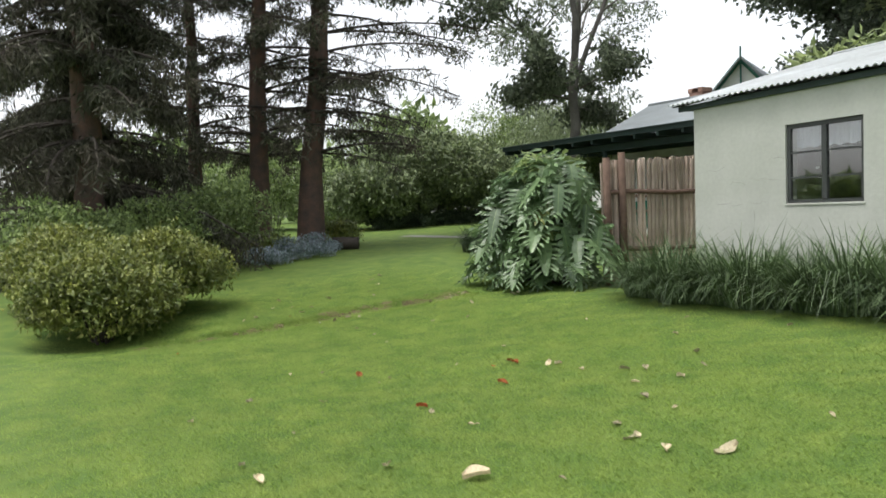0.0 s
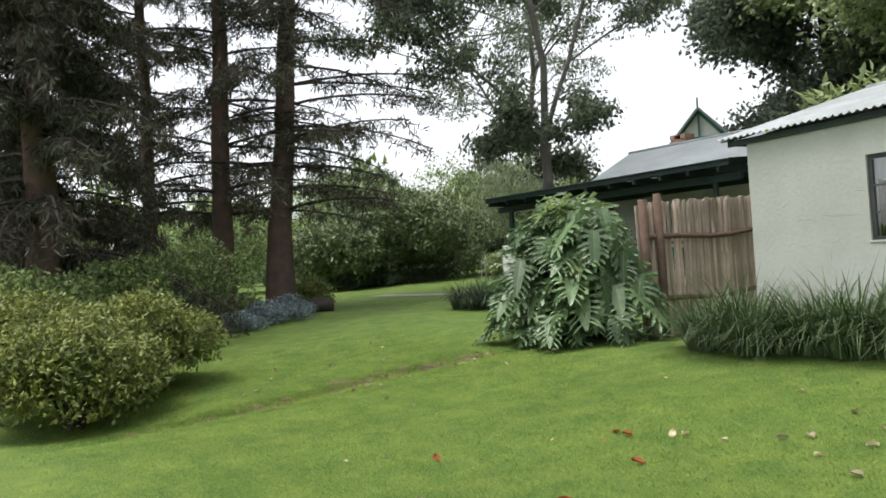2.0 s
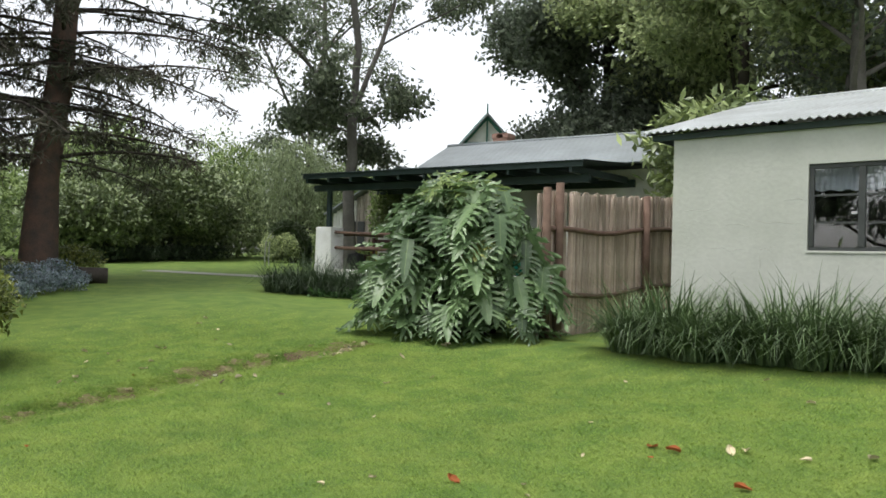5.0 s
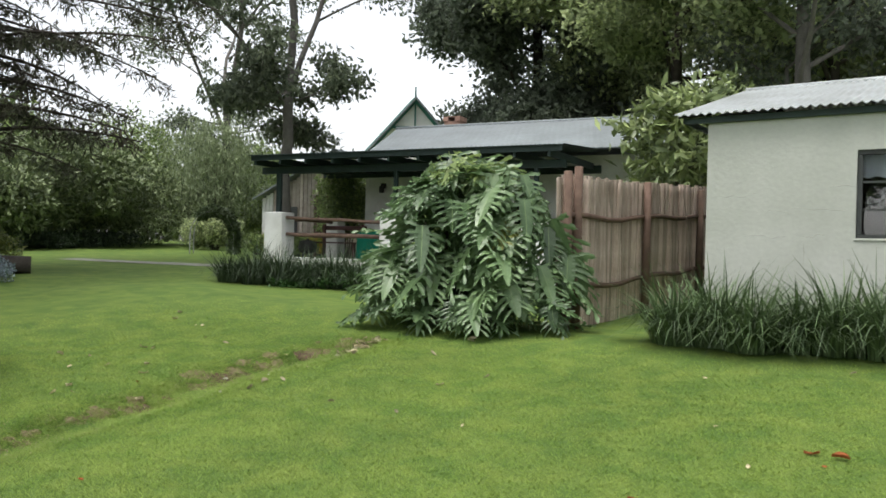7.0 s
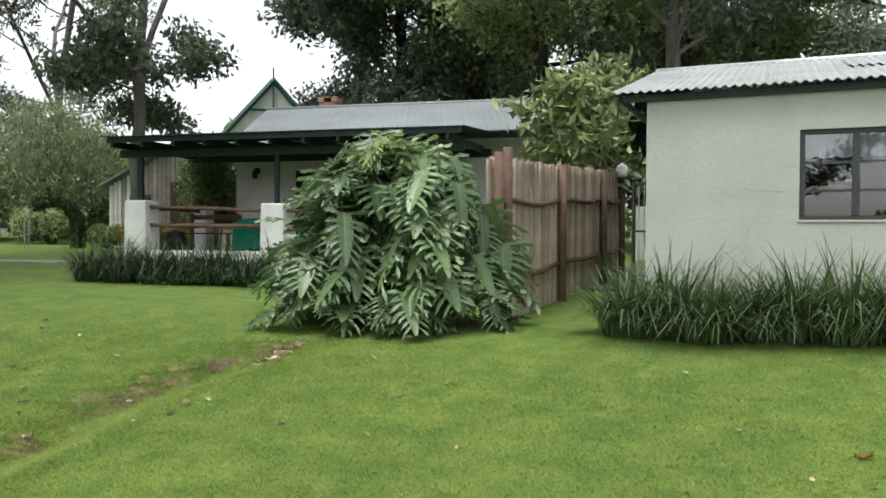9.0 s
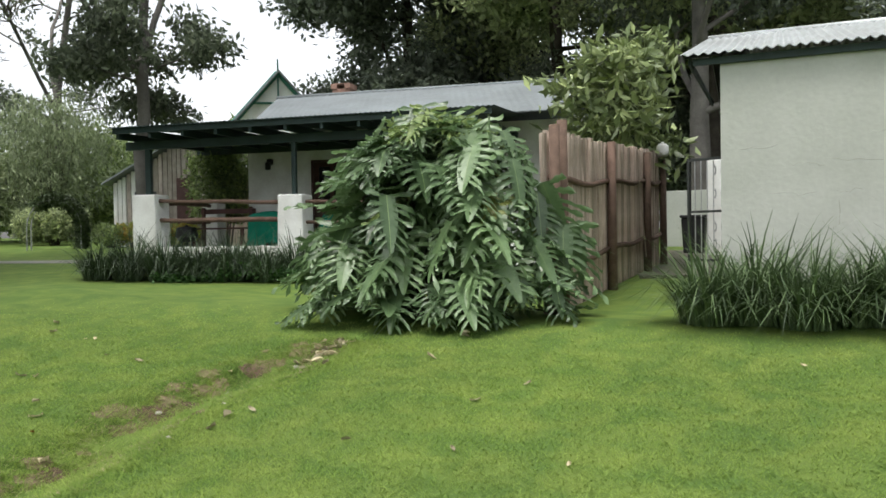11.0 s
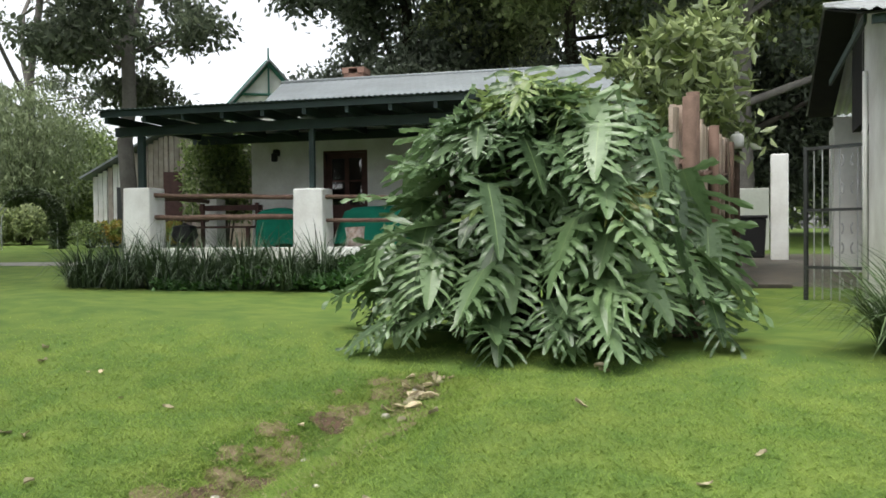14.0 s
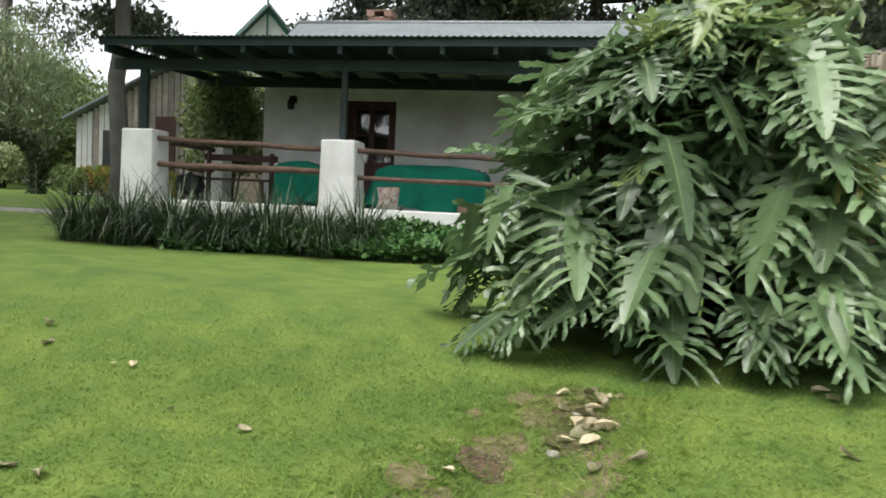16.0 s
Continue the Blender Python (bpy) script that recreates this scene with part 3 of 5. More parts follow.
    for x, z, ln in ((-0.02, 1.5, 0.45), (0.9, 1.31, 0.62), (0.55, 1.27, 0.35), (0.3, 0.95, 0.5), (1.0, 0.97, 0.25), (1.3, 1.58, 0.3), (3.3, 0.86, 0.3), (3.8, 1.4, 0.5), (4.6, 1.1, 0.6)):
        pts = [(x + ln * i / 6, 0.0, z + g.uniform(-0.03, 0.03)) for i in range(7)]
        pole("crack", pts, [0.001] + [0.0028] * 5 + [0.001], M["stain"], root, sides=4)
    pole("crack", [(1.02, 0, 0.6), (1.03, 0, 0.75), (1.02, 0, 0.88)], [0.003, 0.005, 0.003], M["stain"], root, sides=4)
    pole("drain_pipe", [(-0.24, 2.6, 2.5), (-0.24, 2.6, -0.4)], [0.03, 0.03], M["white"], root)


make_outbuilding()


# ---- fence of split poles ----
def make_fence():
    root = group("fence", pose(0, 0, 0), "weathered brown fence of upright split poles", "fence")
    g = random.Random(21)
    path = [(-2.18, -0.35), (-2.08, 2.6), (-1.95, 5.3), (-1.88, 6.9)]
    tops = [1.80, 1.93, 2.08, 2.12]

    def at(s):
        s = s * 7.25
        for (a, b), (c, d), t0, t1 in zip(path, path[1:], tops, tops[1:]):
            ln = math.hypot(c - a, d - b)
            if s <= ln or (c, d) == path[-1]:
                k = s / ln
                return a + (c - a) * k, b + (d - b) * k, t0 + (t1 - t0) * k
            s -= ln

    meshes = []
    for k in range(7):
        pts = [(g.uniform(-0.008, 0.008), g.uniform(-0.012, 0.012), i / 4) for i in range(5)]
        vs, fs = tube(pts, [0.033 * g.uniform(0.85, 1.15) for _ in range(5)], 6)
        me = bpy.data.meshes.new("pale")
        me.from_pydata([tuple(v) for v in vs], [], fs)
        me.materials.append(M["pale"])
        meshes.append(me)
    n = 165
    for i in range(n):
        x, y, top = at(i / (n - 1))
        ob = new("pale", g.choice(meshes))
        ob.parent = root
        z = gz(x, y) - 0.05
        ob.matrix_local = Matrix.LocRotScale((x + g.uniform(-0.012, 0.012) - 0.03, y, z), Euler((g.uniform(-0.02, 0.02), g.uniform(-0.015, 0.015), g.uniform(0, 6))),
                                             Vector((g.uniform(0.85, 1.2), g.uniform(0.85, 1.2), top - z + g.uniform(-0.04, 0.03))))
    for s0, s1 in ((0.0, 0.41), (0.41, 0.78), (0.78, 0.99)):
        for up in (0.62, 1.62):
            pts = []
            for i in range(7):
                x, y, top = at(s0 + (s1 - s0) * i / 6)
                pts.append((x + 0.05, y, gz(x, y) + up + 0.03 * math.sin(i * 1.3) + 0.05 * (up > 1)))
            pole("rail", pts, [0.045, 0.042, 0.04, 0.042, 0.04, 0.038, 0.036], M["post"], root)
    for s, h in ((0.0, 2.30), (0.045, 2.40), (0.41, 2.30), (0.78, 2.22), (1.0, 2.15)):
        x, y, top = at(s)
        pole("post", [(x + 0.10, y, gz(x, y) - 0.1), (x + 0.095, y + 0.02, gz(x, y) + 1.2), (x + 0.10, y, gz(x, y) + h)], [0.075, 0.07, 0.064], M["post"], root, "thicker dark brown post", sides=10)
    x, y, _ = at(0.62)
    pole("brace", [(x + 0.16, y, gz(x, y) + 2.2), (x + 0.17, y + 0.85, gz(x, y) + 0.35)], [0.012, 0.012], M["pale"], root, sides=5)


make_fence()


# ---- split-leaf philodendron ----
def split_leaf(seed):
    """A big leaf with deep ruffled lobes and pale ribs: stalk at the origin, blade along -y to a drooping tip, face up. Returns vertices, faces and which faces are ribs."""
    g = random.Random(seed)
    vs, fs, ribs = [], [], []
    n = 7
    droop = g.uniform(0.08, 0.24)
    cup = g.uniform(0.0, 0.22)
    bend = lambda t, x: -droop * max(0, t) ** 2 - cup * x * x + 0.03
    body = lambda t: 0.150 * math.sin(math.pi * min(1, 0.17 + 0.80 * t)) ** 0.7 * (1 - 0.40 * t) + 0.008
    rows = 10
    for i in range(rows + 1):
        t = i / rows
        w = body(t)
        for q in (-1, -0.05, 0.05, 1):
            vs.append((w * q, -t, bend(t, w * q) + (-0.016 if abs(q) < 0.5 else 0.004)))
    for i in range(rows):
        for j in range(3):
            a = 4 * i + j
            fs.append((a, a + 1, a + 5, a + 4))
            ribs.append(j == 1)
    for i in range(n):
        for sg in (-1, 1):
            t0 = 0.02 + 0.90 * (i + g.uniform(-0.22, 0.22)) / n
            wide = 0.037 * (1 - 0.30 * t0) * g.uniform(0.9, 1.12)
            lead = body(t0) * 0.6
            reach = lead + (0.43 * (1 - 0.50 * t0)) * g.uniform(0.66, 1.15)
            sweep = (-0.55, -0.10, 0.10, 0.22, 0.36, 0.52, 0.75)[i] + g.uniform(-0.16, 0.16)
            turn = g.uniform(-0.12, 0.14)
            wave = g.uniform(0, 6)
            k = len(vs)
            for j in range(8):
                q = j / 7
                x = sg * (lead + (reach - lead) * (q - 0.10 * q ** 4))
                half = wide * (1.05, 0.90, 0.92, 1.40, 0.80, 1.20, 0.55, 0.10)[j]
                mid = t0 + 0.02 + sweep * (reach - lead) * q + 0.35 * (reach - lead) * q * q
                lift = 0.03 * math.sin(5 * q + wave) * q - turn * 0.5 * q * q
                for e in (-1, -0.07, 0.07, 1):
                    ruffle = 0.030 * math.sin(8 * q + wave + 2.2 * e) * q if abs(e) == 1 else 0
                    vs.append((x, -(mid + e * half + 0.03 * q * (e == 1)), bend(mid, x) + lift + ruffle + (0.006 if abs(e) == 1 else -0.006)))
            for j in range(7):
                for e in (0, 1, 2):
                    a = k + 4 * j + e
                    fs.append((a, a + 1, a + 5, a + 4) if sg > 0 else (a, a + 4, a + 5, a + 1))
                    ribs.append(e == 1)
    return vs, fs, ribs


def make_philodendron():
    g = random.Random(5)
    cx, cy = -3.50, -0.84
    root = group("philodendron", pose(cx, cy, gz(cx, cy)), "large split-leaf philodendron with glossy green leaves", "plant")
    shapes = [split_leaf(10 + k) for k in range(12)]
    data = {}
    for kind in ("philo", "philo_young_lit", "philo_old"):
        data[kind] = []
        for v, f, ribs in shapes:
            me = bpy.data.meshes.new("leaf")
            me.from_pydata(v, [], f)
            me.materials.append(M[kind])
            me.materials.append(M["palerib"])
            me.polygons.foreach_set("material_index", np.array(ribs, dtype=np.int32))
            me.shade_smooth()
            data[kind].append(me)
    # dark woody stems within
    stems = []
    for k in range(18):
        a = k * 2.4
        r = 0.8 * math.sqrt(k / 18)
        stems.append(tube([(r * 0.8 * math.cos(a), r * 0.5 * math.sin(a) + 0.15, -0.2), (r * 1.1 * math.cos(a), r * 0.6 * math.sin(a) + 0.1, 0.9), (r * 1.3 * math.cos(a), r * 0.6 * math.sin(a), 1.8)], [0.06, 0.05, 0.04], 6))
    v, f = merged(stems)
    tagged(raw("stem", v, f, M["darkbark"], root, smooth=True), kind="stuff")
    petioles, inner = [], []
    total, deep = 185, 100
    for i in range(total + deep):
        outer = i < total
        n, k = (total, i) if outer else (deep, i - total)
        h = ((k + 0.5) / n) ** 0.97
        if outer and i % 6 == 0:
            h = g.uniform(0.0, 0.16)
        a = k * 2.399 + g.uniform(-0.3, 0.3)
        if math.sin(a) > 0.5 and g.random() < 0.55:
            a = -a
        th = h * 0.5 * math.pi
        prof = max(0.12, math.cos(th)) ** 0.62
        shell = g.uniform(0.76, 1.10) if outer else g.uniform(0.30, 0.66)
        # wide skirt at the foot, a flat broad crown above
        wide = (1.66 if math.cos(a) < 0 else 1.56) + 0.55 * max(0, 0.42 - h) * (1.25 if math.cos(a) < 0 else 0.8)
        p = Vector((math.cos(a) * wide * prof * shell + 0.06, math.sin(a) * (1.02 + 0.55 * max(0, 0.4 - h)) * prof * shell, 0.13 + 2.13 * math.sin(th) * (1.0 if outer else 0.86)))
        p.z += 0.12 * math.sin(3.1 * a + 1) * prof + (0.10 * math.sin(5 * p.x + 1) if h > 0.7 else 0)
        out = Vector((math.cos(a) * (0.35 + 0.65 * prof), math.sin(a) * (0.35 + 0.65 * prof), 0)).normalized()
        size = g.uniform(0.52, 0.86) * (1.0 if h < 0.72 else 0.82)
        size *= 0.72 if p.z < 0.5 else 1.0
        if h < 0.55:
            tilt = g.uniform(-1.10, -0.40) if g.random() < 0.75 else g.uniform(-0.4, 0.25)
        elif h < 0.82:
            tilt = g.uniform(-0.95, -0.25)
        else:
            tilt = g.uniform(-0.75, 0.30) if g.random() < 0.8 else g.uniform(0.3, 0.9)
        fwd = (out * math.cos(tilt) + Vector((0, 0, math.sin(tilt)))).normalized()
        fwd = (fwd + Vector((g.uniform(-0.65, 0.65), g.uniform(-0.4, 0.4), g.uniform(-0.2, 0.2)))).normalized()
        start = p - fwd * size * 0.5
        low = (start + fwd * size).z
        if low < 0.02:
            start.z += 0.02 - low
        ry = -fwd
        rx = ry.cross(Vector((0, 0, 1))).normalized()
        rx = (rx + Vector((0, 0, g.uniform(-0.4, 0.4)))).normalized()
        rz = rx.cross(ry).normalized()
        rx = ry.cross(rz)
        m = Matrix.Translation(start) @ Matrix((rx, ry, rz)).transposed().to_4x4() @ Matrix.Diagonal((size * g.uniform(1.05, 1.3), size, size, 1))
        if outer:
            # most top leaves take the brighter young colour, painting in the light there
            kind = "philo_young_lit" if (h > 0.78 and g.random() < 0.65) or g.random() < 0.02 else "philo_old" if h < 0.5 and g.random() < 0.05 else "philo"
            ob = new("leaf", g.choice(data[kind]))
            ob.parent = root
            ob.matrix_local = m
        else:
            v, f, _ = g.choice(shapes)
            inner.append(([m @ Vector(q) for q in v], f))
        petioles.append(tube([Vector((p.x * 0.4, p.y * 0.4 + 0.08, max(0.1, p.z - 0.7))), (start + Vector((p.x * 0.5, p.y * 0.5, p.z + 0.02))) / 2, start], [0.016, 0.013, 0.010], 5))
    v, f = merged(inner)
    tagged(raw("inner_leaves", v, f, M["philo"], root, smooth=True), kind="stuff")
    v, f = merged(petioles)
    raw("leaf_stalk", v, f, M["rib"], root, smooth=True)


make_philodendron()


# ---- strap-leaved clumps ----
def strap_clump(name, x, y, r, h, mat, seed, label, groupname, blades=240, wide=0.014):
    g = rng(seed)
    root = group(name, pose(x, y, gz(x, y) - 0.02), label, "plant", groupname)
    vs, fs = [], []
    for i in range(blades):
        a, q = g.uniform(0, 2 * np.pi), r * 0.45 * math.sqrt(g.random())
        b = a + g.uniform(-0.7, 0.7)
        hh, out = h * g.uniform(0.55, 1.15), r * g.uniform(0.3, 1.6)
        stiff = g.uniform(-0.25, 1.0)
        p0 = Vector((q * math.cos(a), q * math.sin(a), 0))
        side = Vector((-math.sin(b), math.cos(b), 0))
        k = len(vs)
        for j in range(5):
            t = j / 4
            z = hh * (t * 1.15 - (1 - stiff) * 0.75 * t * t * t - 0.15 * t * t)
            p = p0 + Vector((math.cos(b), math.sin(b), 0)) * out * (t ** 1.7) + Vector((0, 0, max(z, 0.02)))
            w = wide * (1 - 0.92 * t ** 2.2)
            vs += [p - side * w, p + side * w]
            if j:
                c = k + 2 * j
                fs.append((c - 2, c - 1, c + 1, c))
    per = len(fs) // 6 // 4 * 4
    for i in range(6):
        own = fs[i * per:(i + 1) * per] if i < 5 else fs[5 * per:]
        lo, hi = min(min(q) for q in own), max(max(q) for q in own)
        raw("leaf_tuft", vs[lo:hi + 1], [tuple(a - lo for a in q) for q in own], mat, root)
    return root


for k in range(13):
    gx = -0.25 + 0.46 * k
    strap_clump("strap_leaf_plant", gx + 0.1 * math.sin(k * 3.1), -0.98 + 0.12 * math.sin(k * 2.3), 0.68, 0.98 + 0.14 * math.sin(k * 1.7), M["strap"], 60 + k,
                "clump of arching green strap leaves beside the wall", "strap-leaved plants along the wall", 430, 0.0115)
for k in range(12):
    s = k / 11
    x, y = -11.6 + 3.6 * s, 1.55 + 0.95 * s + 0.45 * (k % 2)
    strap_clump("lily_turf", x, y, 0.62, 0.95 + 0.12 * math.sin(k * 1.9), M["darkstrap"], 90 + k, "dark tufted border plant below the veranda", "dark border plants", 260, 0.010)


def ivy_bed():
    g = rng(31)
    root = group("ivy_bed", pose(0, 0, 0), "low green ivy spreading along the veranda border", "ivy")
    n = 13000
    s = g.random(n)
    x = -10.2 + 5.4 * s
    y = 1.50 + 0.32 * (x + 10.2) + g.uniform(0, 1.5, n)
    hump = 0.20 + 0.12 * np.sin(3.1 * x) * np.sin(2.3 * y) + 0.05 * g.random(n)
    p = np.stack([x, y, ground_z(x, y) + np.maximum(0.03, hump + 0.10 * (y - 2.2)) * g.random(n) ** 0.3], 1)
    leafmesh("foliage", p, 0.095, 0.08, M["ivy"], 32, root, up=0.9)


ivy_bed()


# ---- house with veranda; its own axes: u along the front, v to the back ----
HOUSE = pose(-9.5, 4.45, 0, 0, 0, 7.9)


def sheet(name, u0, u1, profile, mat, parent, label="", pitch=0.11, depth=0.022):
    v, f = corrugated(u0, u1, profile, pitch, depth, 0.014)
    return raw(name, v, f, mat, parent, label)


def rail_pole(root, u0, z0, u1, z1, v, r, seed):
    g = random.Random(seed)
    pts = [(u0 + (u1 - u0) * i / 5, v + g.uniform(-0.01, 0.01), z0 + (z1 - z0) * i / 5 + g.uniform(-0.012, 0.012)) for i in range(6)]
    pole("rail", pts, [r * g.uniform(0.9, 1.1) for _ in pts], M["post"], root, "dark round timber rail")


def make_house():
    root = group("house", HOUSE, "low white cottage with a shaded veranda and grey iron roof", "house")
    # front wall at v = 3.2 with a door opening
    du0, du1, dz = -0.68, 0.38, 2.48
    bm = bmesh.new()
    for d in ((-2.46, du0, 3.2, 3.45, 0.3, 3.2), (du1, 6.2, 3.2, 3.45, 0.3, 3.2), (du0, du1, 3.2, 3.45, dz, 3.2)):
        box(bm, *d)
    part("wall", bm, M["white"], root, "whitewashed front wall")
    boxpart("wall", (-2.46, -2.24, 3.45, 7.0, 0.0, 3.3), M["white"], root)
    boxpart("wall", (5.98, 6.2, 3.45, 7.0, 0.0, 3.3), M["white"], root)
    boxpart("wall", (-2.24, 5.98, 6.8, 7.0, 0.0, 3.3), M["white"], root)
    # added near-black wall: the unlit room behind the door is in its colour
    boxpart("shade_wall", (-2.24, 5.98, 4.6, 4.7, 0.3, 3.2), M["dark"], root)
    door = part("door", box(bmesh.new(), du0 + 0.05, du1 - 0.05, 3.30, 3.34, 0.38, 1.25), M["redwood"], root, "dark brown glazed door")
    for d in ((du0 + 0.05, du0 + 0.17, 3.30, 3.34, 1.25, dz - 0.05), (du1 - 0.17, du1 - 0.05, 3.30, 3.34, 1.25, dz - 0.05), (-0.20, -0.10, 3.30, 3.34, 1.25, dz - 0.17),
              (du0 + 0.17, du1 - 0.17, 3.30, 3.34, dz - 0.17, dz - 0.05), (du0 + 0.17, -0.20, 3.305, 3.335, 1.78, 1.82), (-0.10, du1 - 0.17, 3.305, 3.335, 1.78, 1.82)):
        part("stile", box(bmesh.new(), *d), M["redwood"], door)
    for d in ((du0 + 0.17, -0.20), (-0.10, du1 - 0.17)):
        for z0, z1 in ((1.25, 1.78), (1.82, dz - 0.17)):
            part("pane", box(bmesh.new(), d[0], d[1], 3.318, 3.322, z0, z1), M["glass"], door).visible_shadow = False
    part("knob", box(bmesh.new(), du1 - 0.15, du1 - 0.10, 3.25, 3.30, 1.28, 1.36, 0.01), M["steel"], door)
    for d in ((du0, du0 + 0.05, 3.21, 3.40, 0.35, dz), (du1 - 0.05, du1, 3.21, 3.40, 0.35, dz), (du0 + 0.05, du1 - 0.05, 3.21, 3.40, dz - 0.05, dz)):
        part("door_frame", box(bmesh.new(), *d), M["redwood"], root)
    wall_lamp = part("wall_lamp", box(bmesh.new(), -1.87, -1.73, 3.08, 3.2, 2.40, 2.55, 0.02), M["black"], root, "small dark carriage lamp on the wall")
    part("lantern", box(bmesh.new(), -1.87, -1.73, 2.98, 3.08, 2.26, 2.46, 0.03), M["black"], wall_lamp)
    # floor, plinth and piers
    boxpart("veranda_floor", (-3.7, 6.2, 0.30, 3.2, -0.6, 0.30), M["path"], root)
    part("plinth", box(bmesh.new(), -2.95, 6.2, 0.06, 0.30, -0.6, 0.35, 0.02), M["white"], root, "low whitewashed plinth")
    for u, top in ((-3.62, 1.54), (0.0, 1.45), (3.7, 1.42)):
        bm = box(bmesh.new(), u, u + 0.58, 0.0, 0.55, -0.6, top, 0.03)
        for v in bm.verts:
            k = (top - v.co.z) / 2
            v.co.x += (v.co.x - u - 0.29) * 0.10 * k + 0.012 * math.sin(9 * v.co.z)
            v.co.y += (v.co.y - 0.28) * 0.06 * k
        part("pier", bm, M["white"], root, "stubby whitewashed masonry pier")
    for u, w in ((-3.42, 0.14), (0.24, 0.10), (3.95, 0.10)):
        part("veranda_post", box(bmesh.new(), u, u + w, 0.22, 0.32, 1.42, 2.66, 0.01), M["darkgreen"], root, "dark green timber post")
    rail_pole(root, -3.06, 1.39, 0.02, 1.30, 0.2, 0.045, 1)
    rail_pole(root, -3.08, 0.95, 0.02, 0.93, 0.2, 0.05, 2)
    rail_pole(root, 0.56, 1.29, 3.7, 1.21, 0.2, 0.04, 3)
    rail_pole(root, 0.54, 0.86, 3.7, 0.81, 0.2, 0.04, 4)
    boxpart("side_pier", (-3.5, -3.1, 2.7, 3.1, -0.4, 1.42), M["white"], root)
    for z, r in ((1.37, 0.05), (0.96, 0.055)):
        g = random.Random(int(z * 100))
        pole("rail", [(-3.32 + g.uniform(-0.02, 0.02), 0.45 + 0.47 * i, z + g.uniform(-0.02, 0.02)) for i in range(6)], [r * g.uniform(0.9, 1.1) for _ in range(6)], M["post"], root, "dark round timber rail")
    # veranda roof
    sheet("veranda_roof", -3.86, 4.85, [(-0.42, 3.02), (1.0, 3.13), (2.3, 3.24), (3.35, 3.33)], M["darkgreen"], root, "dark veranda roof sheeting")
    boxpart("fascia", (-3.82, 4.8, -0.36, -0.32, 2.88, 3.0), M["darkgreen"], root)
    boxpart("beam", (-3.9, 4.7, 0.20, 0.34, 2.58, 2.76), M["darkgreen"], root)
    boxpart("wall_plate", (-3.9, 4.7, 3.08, 3.18, 2.72, 2.92), M["darkgreen"], root)
    for k in range(11):
        u = -3.75 + 0.82 * k
        bm = box(bmesh.new(), u, u + 0.07, -0.32, 3.1, 2.77, 2.93)
        for v in bm.verts:
            v.co.z += 0.05 * (v.co.y + 0.3) / 3.4
        part("rafter", bm, M["darkgreen"], root)
    # main roof
    def prism(u0, u1, a, mat, name, label=""):
        vs = [(u0[0], a[0][0], a[0][1]), (u1[0], a[0][0], a[0][1]), (u1[1], a[1][0], a[1][1]), (u0[1], a[1][0], a[1][1])]
        n = 90
        out, faces = [], []
        for i in range(n + 1):
            t = i / n
            for p, q in ((vs[0], vs[1]), (vs[3], vs[2])):
                out.append((p[0] + (q[0] - p[0]) * t, p[1], p[2] + 0.010 * (i % 2)))
            if i:
                faces.append((2 * i - 2, 2 * i, 2 * i + 1, 2 * i - 1))
        ob = raw(name, out, faces, mat, root, label)
        s = ob.modifiers.new("thick", "SOLIDIFY")
        s.thickness = 0.03
        return ob

    prism((-1.75, -2.55), (6.6, 5.6), ((1.9, 3.22), (5.1, 4.46)), M["roof"], "main_roof", "faded grey-blue iron roof")
    prism((-2.6, -2.6), (6.3, 5.7), ((7.4, 3.2), (5.1, 4.46)), M["roof"], "main_roof")
    pole("ridge_cap", [(-2.55, 5.1, 4.47), (5.6, 5.1, 4.45)], [0.06, 0.06], M["roof"], root)
    bm = bmesh.new()
    box(bm, -0.95, -0.42, 5.3, 5.75, 4.0, 4.66, 0.012)
    box(bm, -0.98, -0.80, 5.27, 5.78, 4.66, 4.78, 0.008)
    box(bm, -0.57, -0.39, 5.27, 5.78, 4.66, 4.78, 0.008)
    box(bm, -0.98, -0.39, 5.27, 5.78, 4.78, 4.81, 0.008)
    part("chimney", bm, M["brick"], root, "squat brick chimney with a cap")
    return root


make_house()


def table_under_cloth(u, w, seed, label):
    g = random.Random(seed)
    root = group("covered_table", HOUSE @ pose(u, 1.0, 0.30), label, "table", "tables under green cloths")
    n, m = 52, 12
    vs, fs = [], []
    for j in range(m + 1):
        for i in range(n):
            a = 2 * math.pi * i / n
            t = j / m
            cxs, sxs = math.cos(a), math.sin(a)
            k = max(abs(cxs), abs(sxs))
            px, py = cxs / k * w / 2, sxs / k * 0.42
            if t < 0.3:
                s = t / 0.3
                vs.append((px * s, py * s, 0.80 - 0.05 * s ** 3 + 0.025 * math.sin(5 * px + seed) + 0.01 * g.random()))
            else:
                s = (t - 0.3) / 0.7
                wave = 1 + 0.13 * s * math.sin(7 * a + seed) + 0.05 * s * math.sin(15 * a)
                hem = 0.70 + 0.07 * math.sin(3 * a + seed)
                vs.append((px * wave * (1 + 0.12 * s), py * wave * (1 + 0.16 * s), 0.75 - hem * s))
    for j in range(m):
        for i in range(n):
            i2 = (i + 1) % n
            fs.append((j * n + i, j * n + i2, (j + 1) * n + i2, (j + 1) * n + i))
    raw("cloth", vs, fs, M["cloth"], root, "draped green cloth", smooth=True)
    for x in (-1, 1):
        for y in (-1, 1):
            part("leg", box(bmesh.new(), x * (w / 2 - 0.08) - 0.025, x * (w / 2 - 0.08) + 0.025, y * 0.34 - 0.025, y * 0.34 + 0.025, 0, 0.77), M["redwood"], root)


table_under_cloth(-0.62, 0.85, 2, "small table under a draped green cloth")
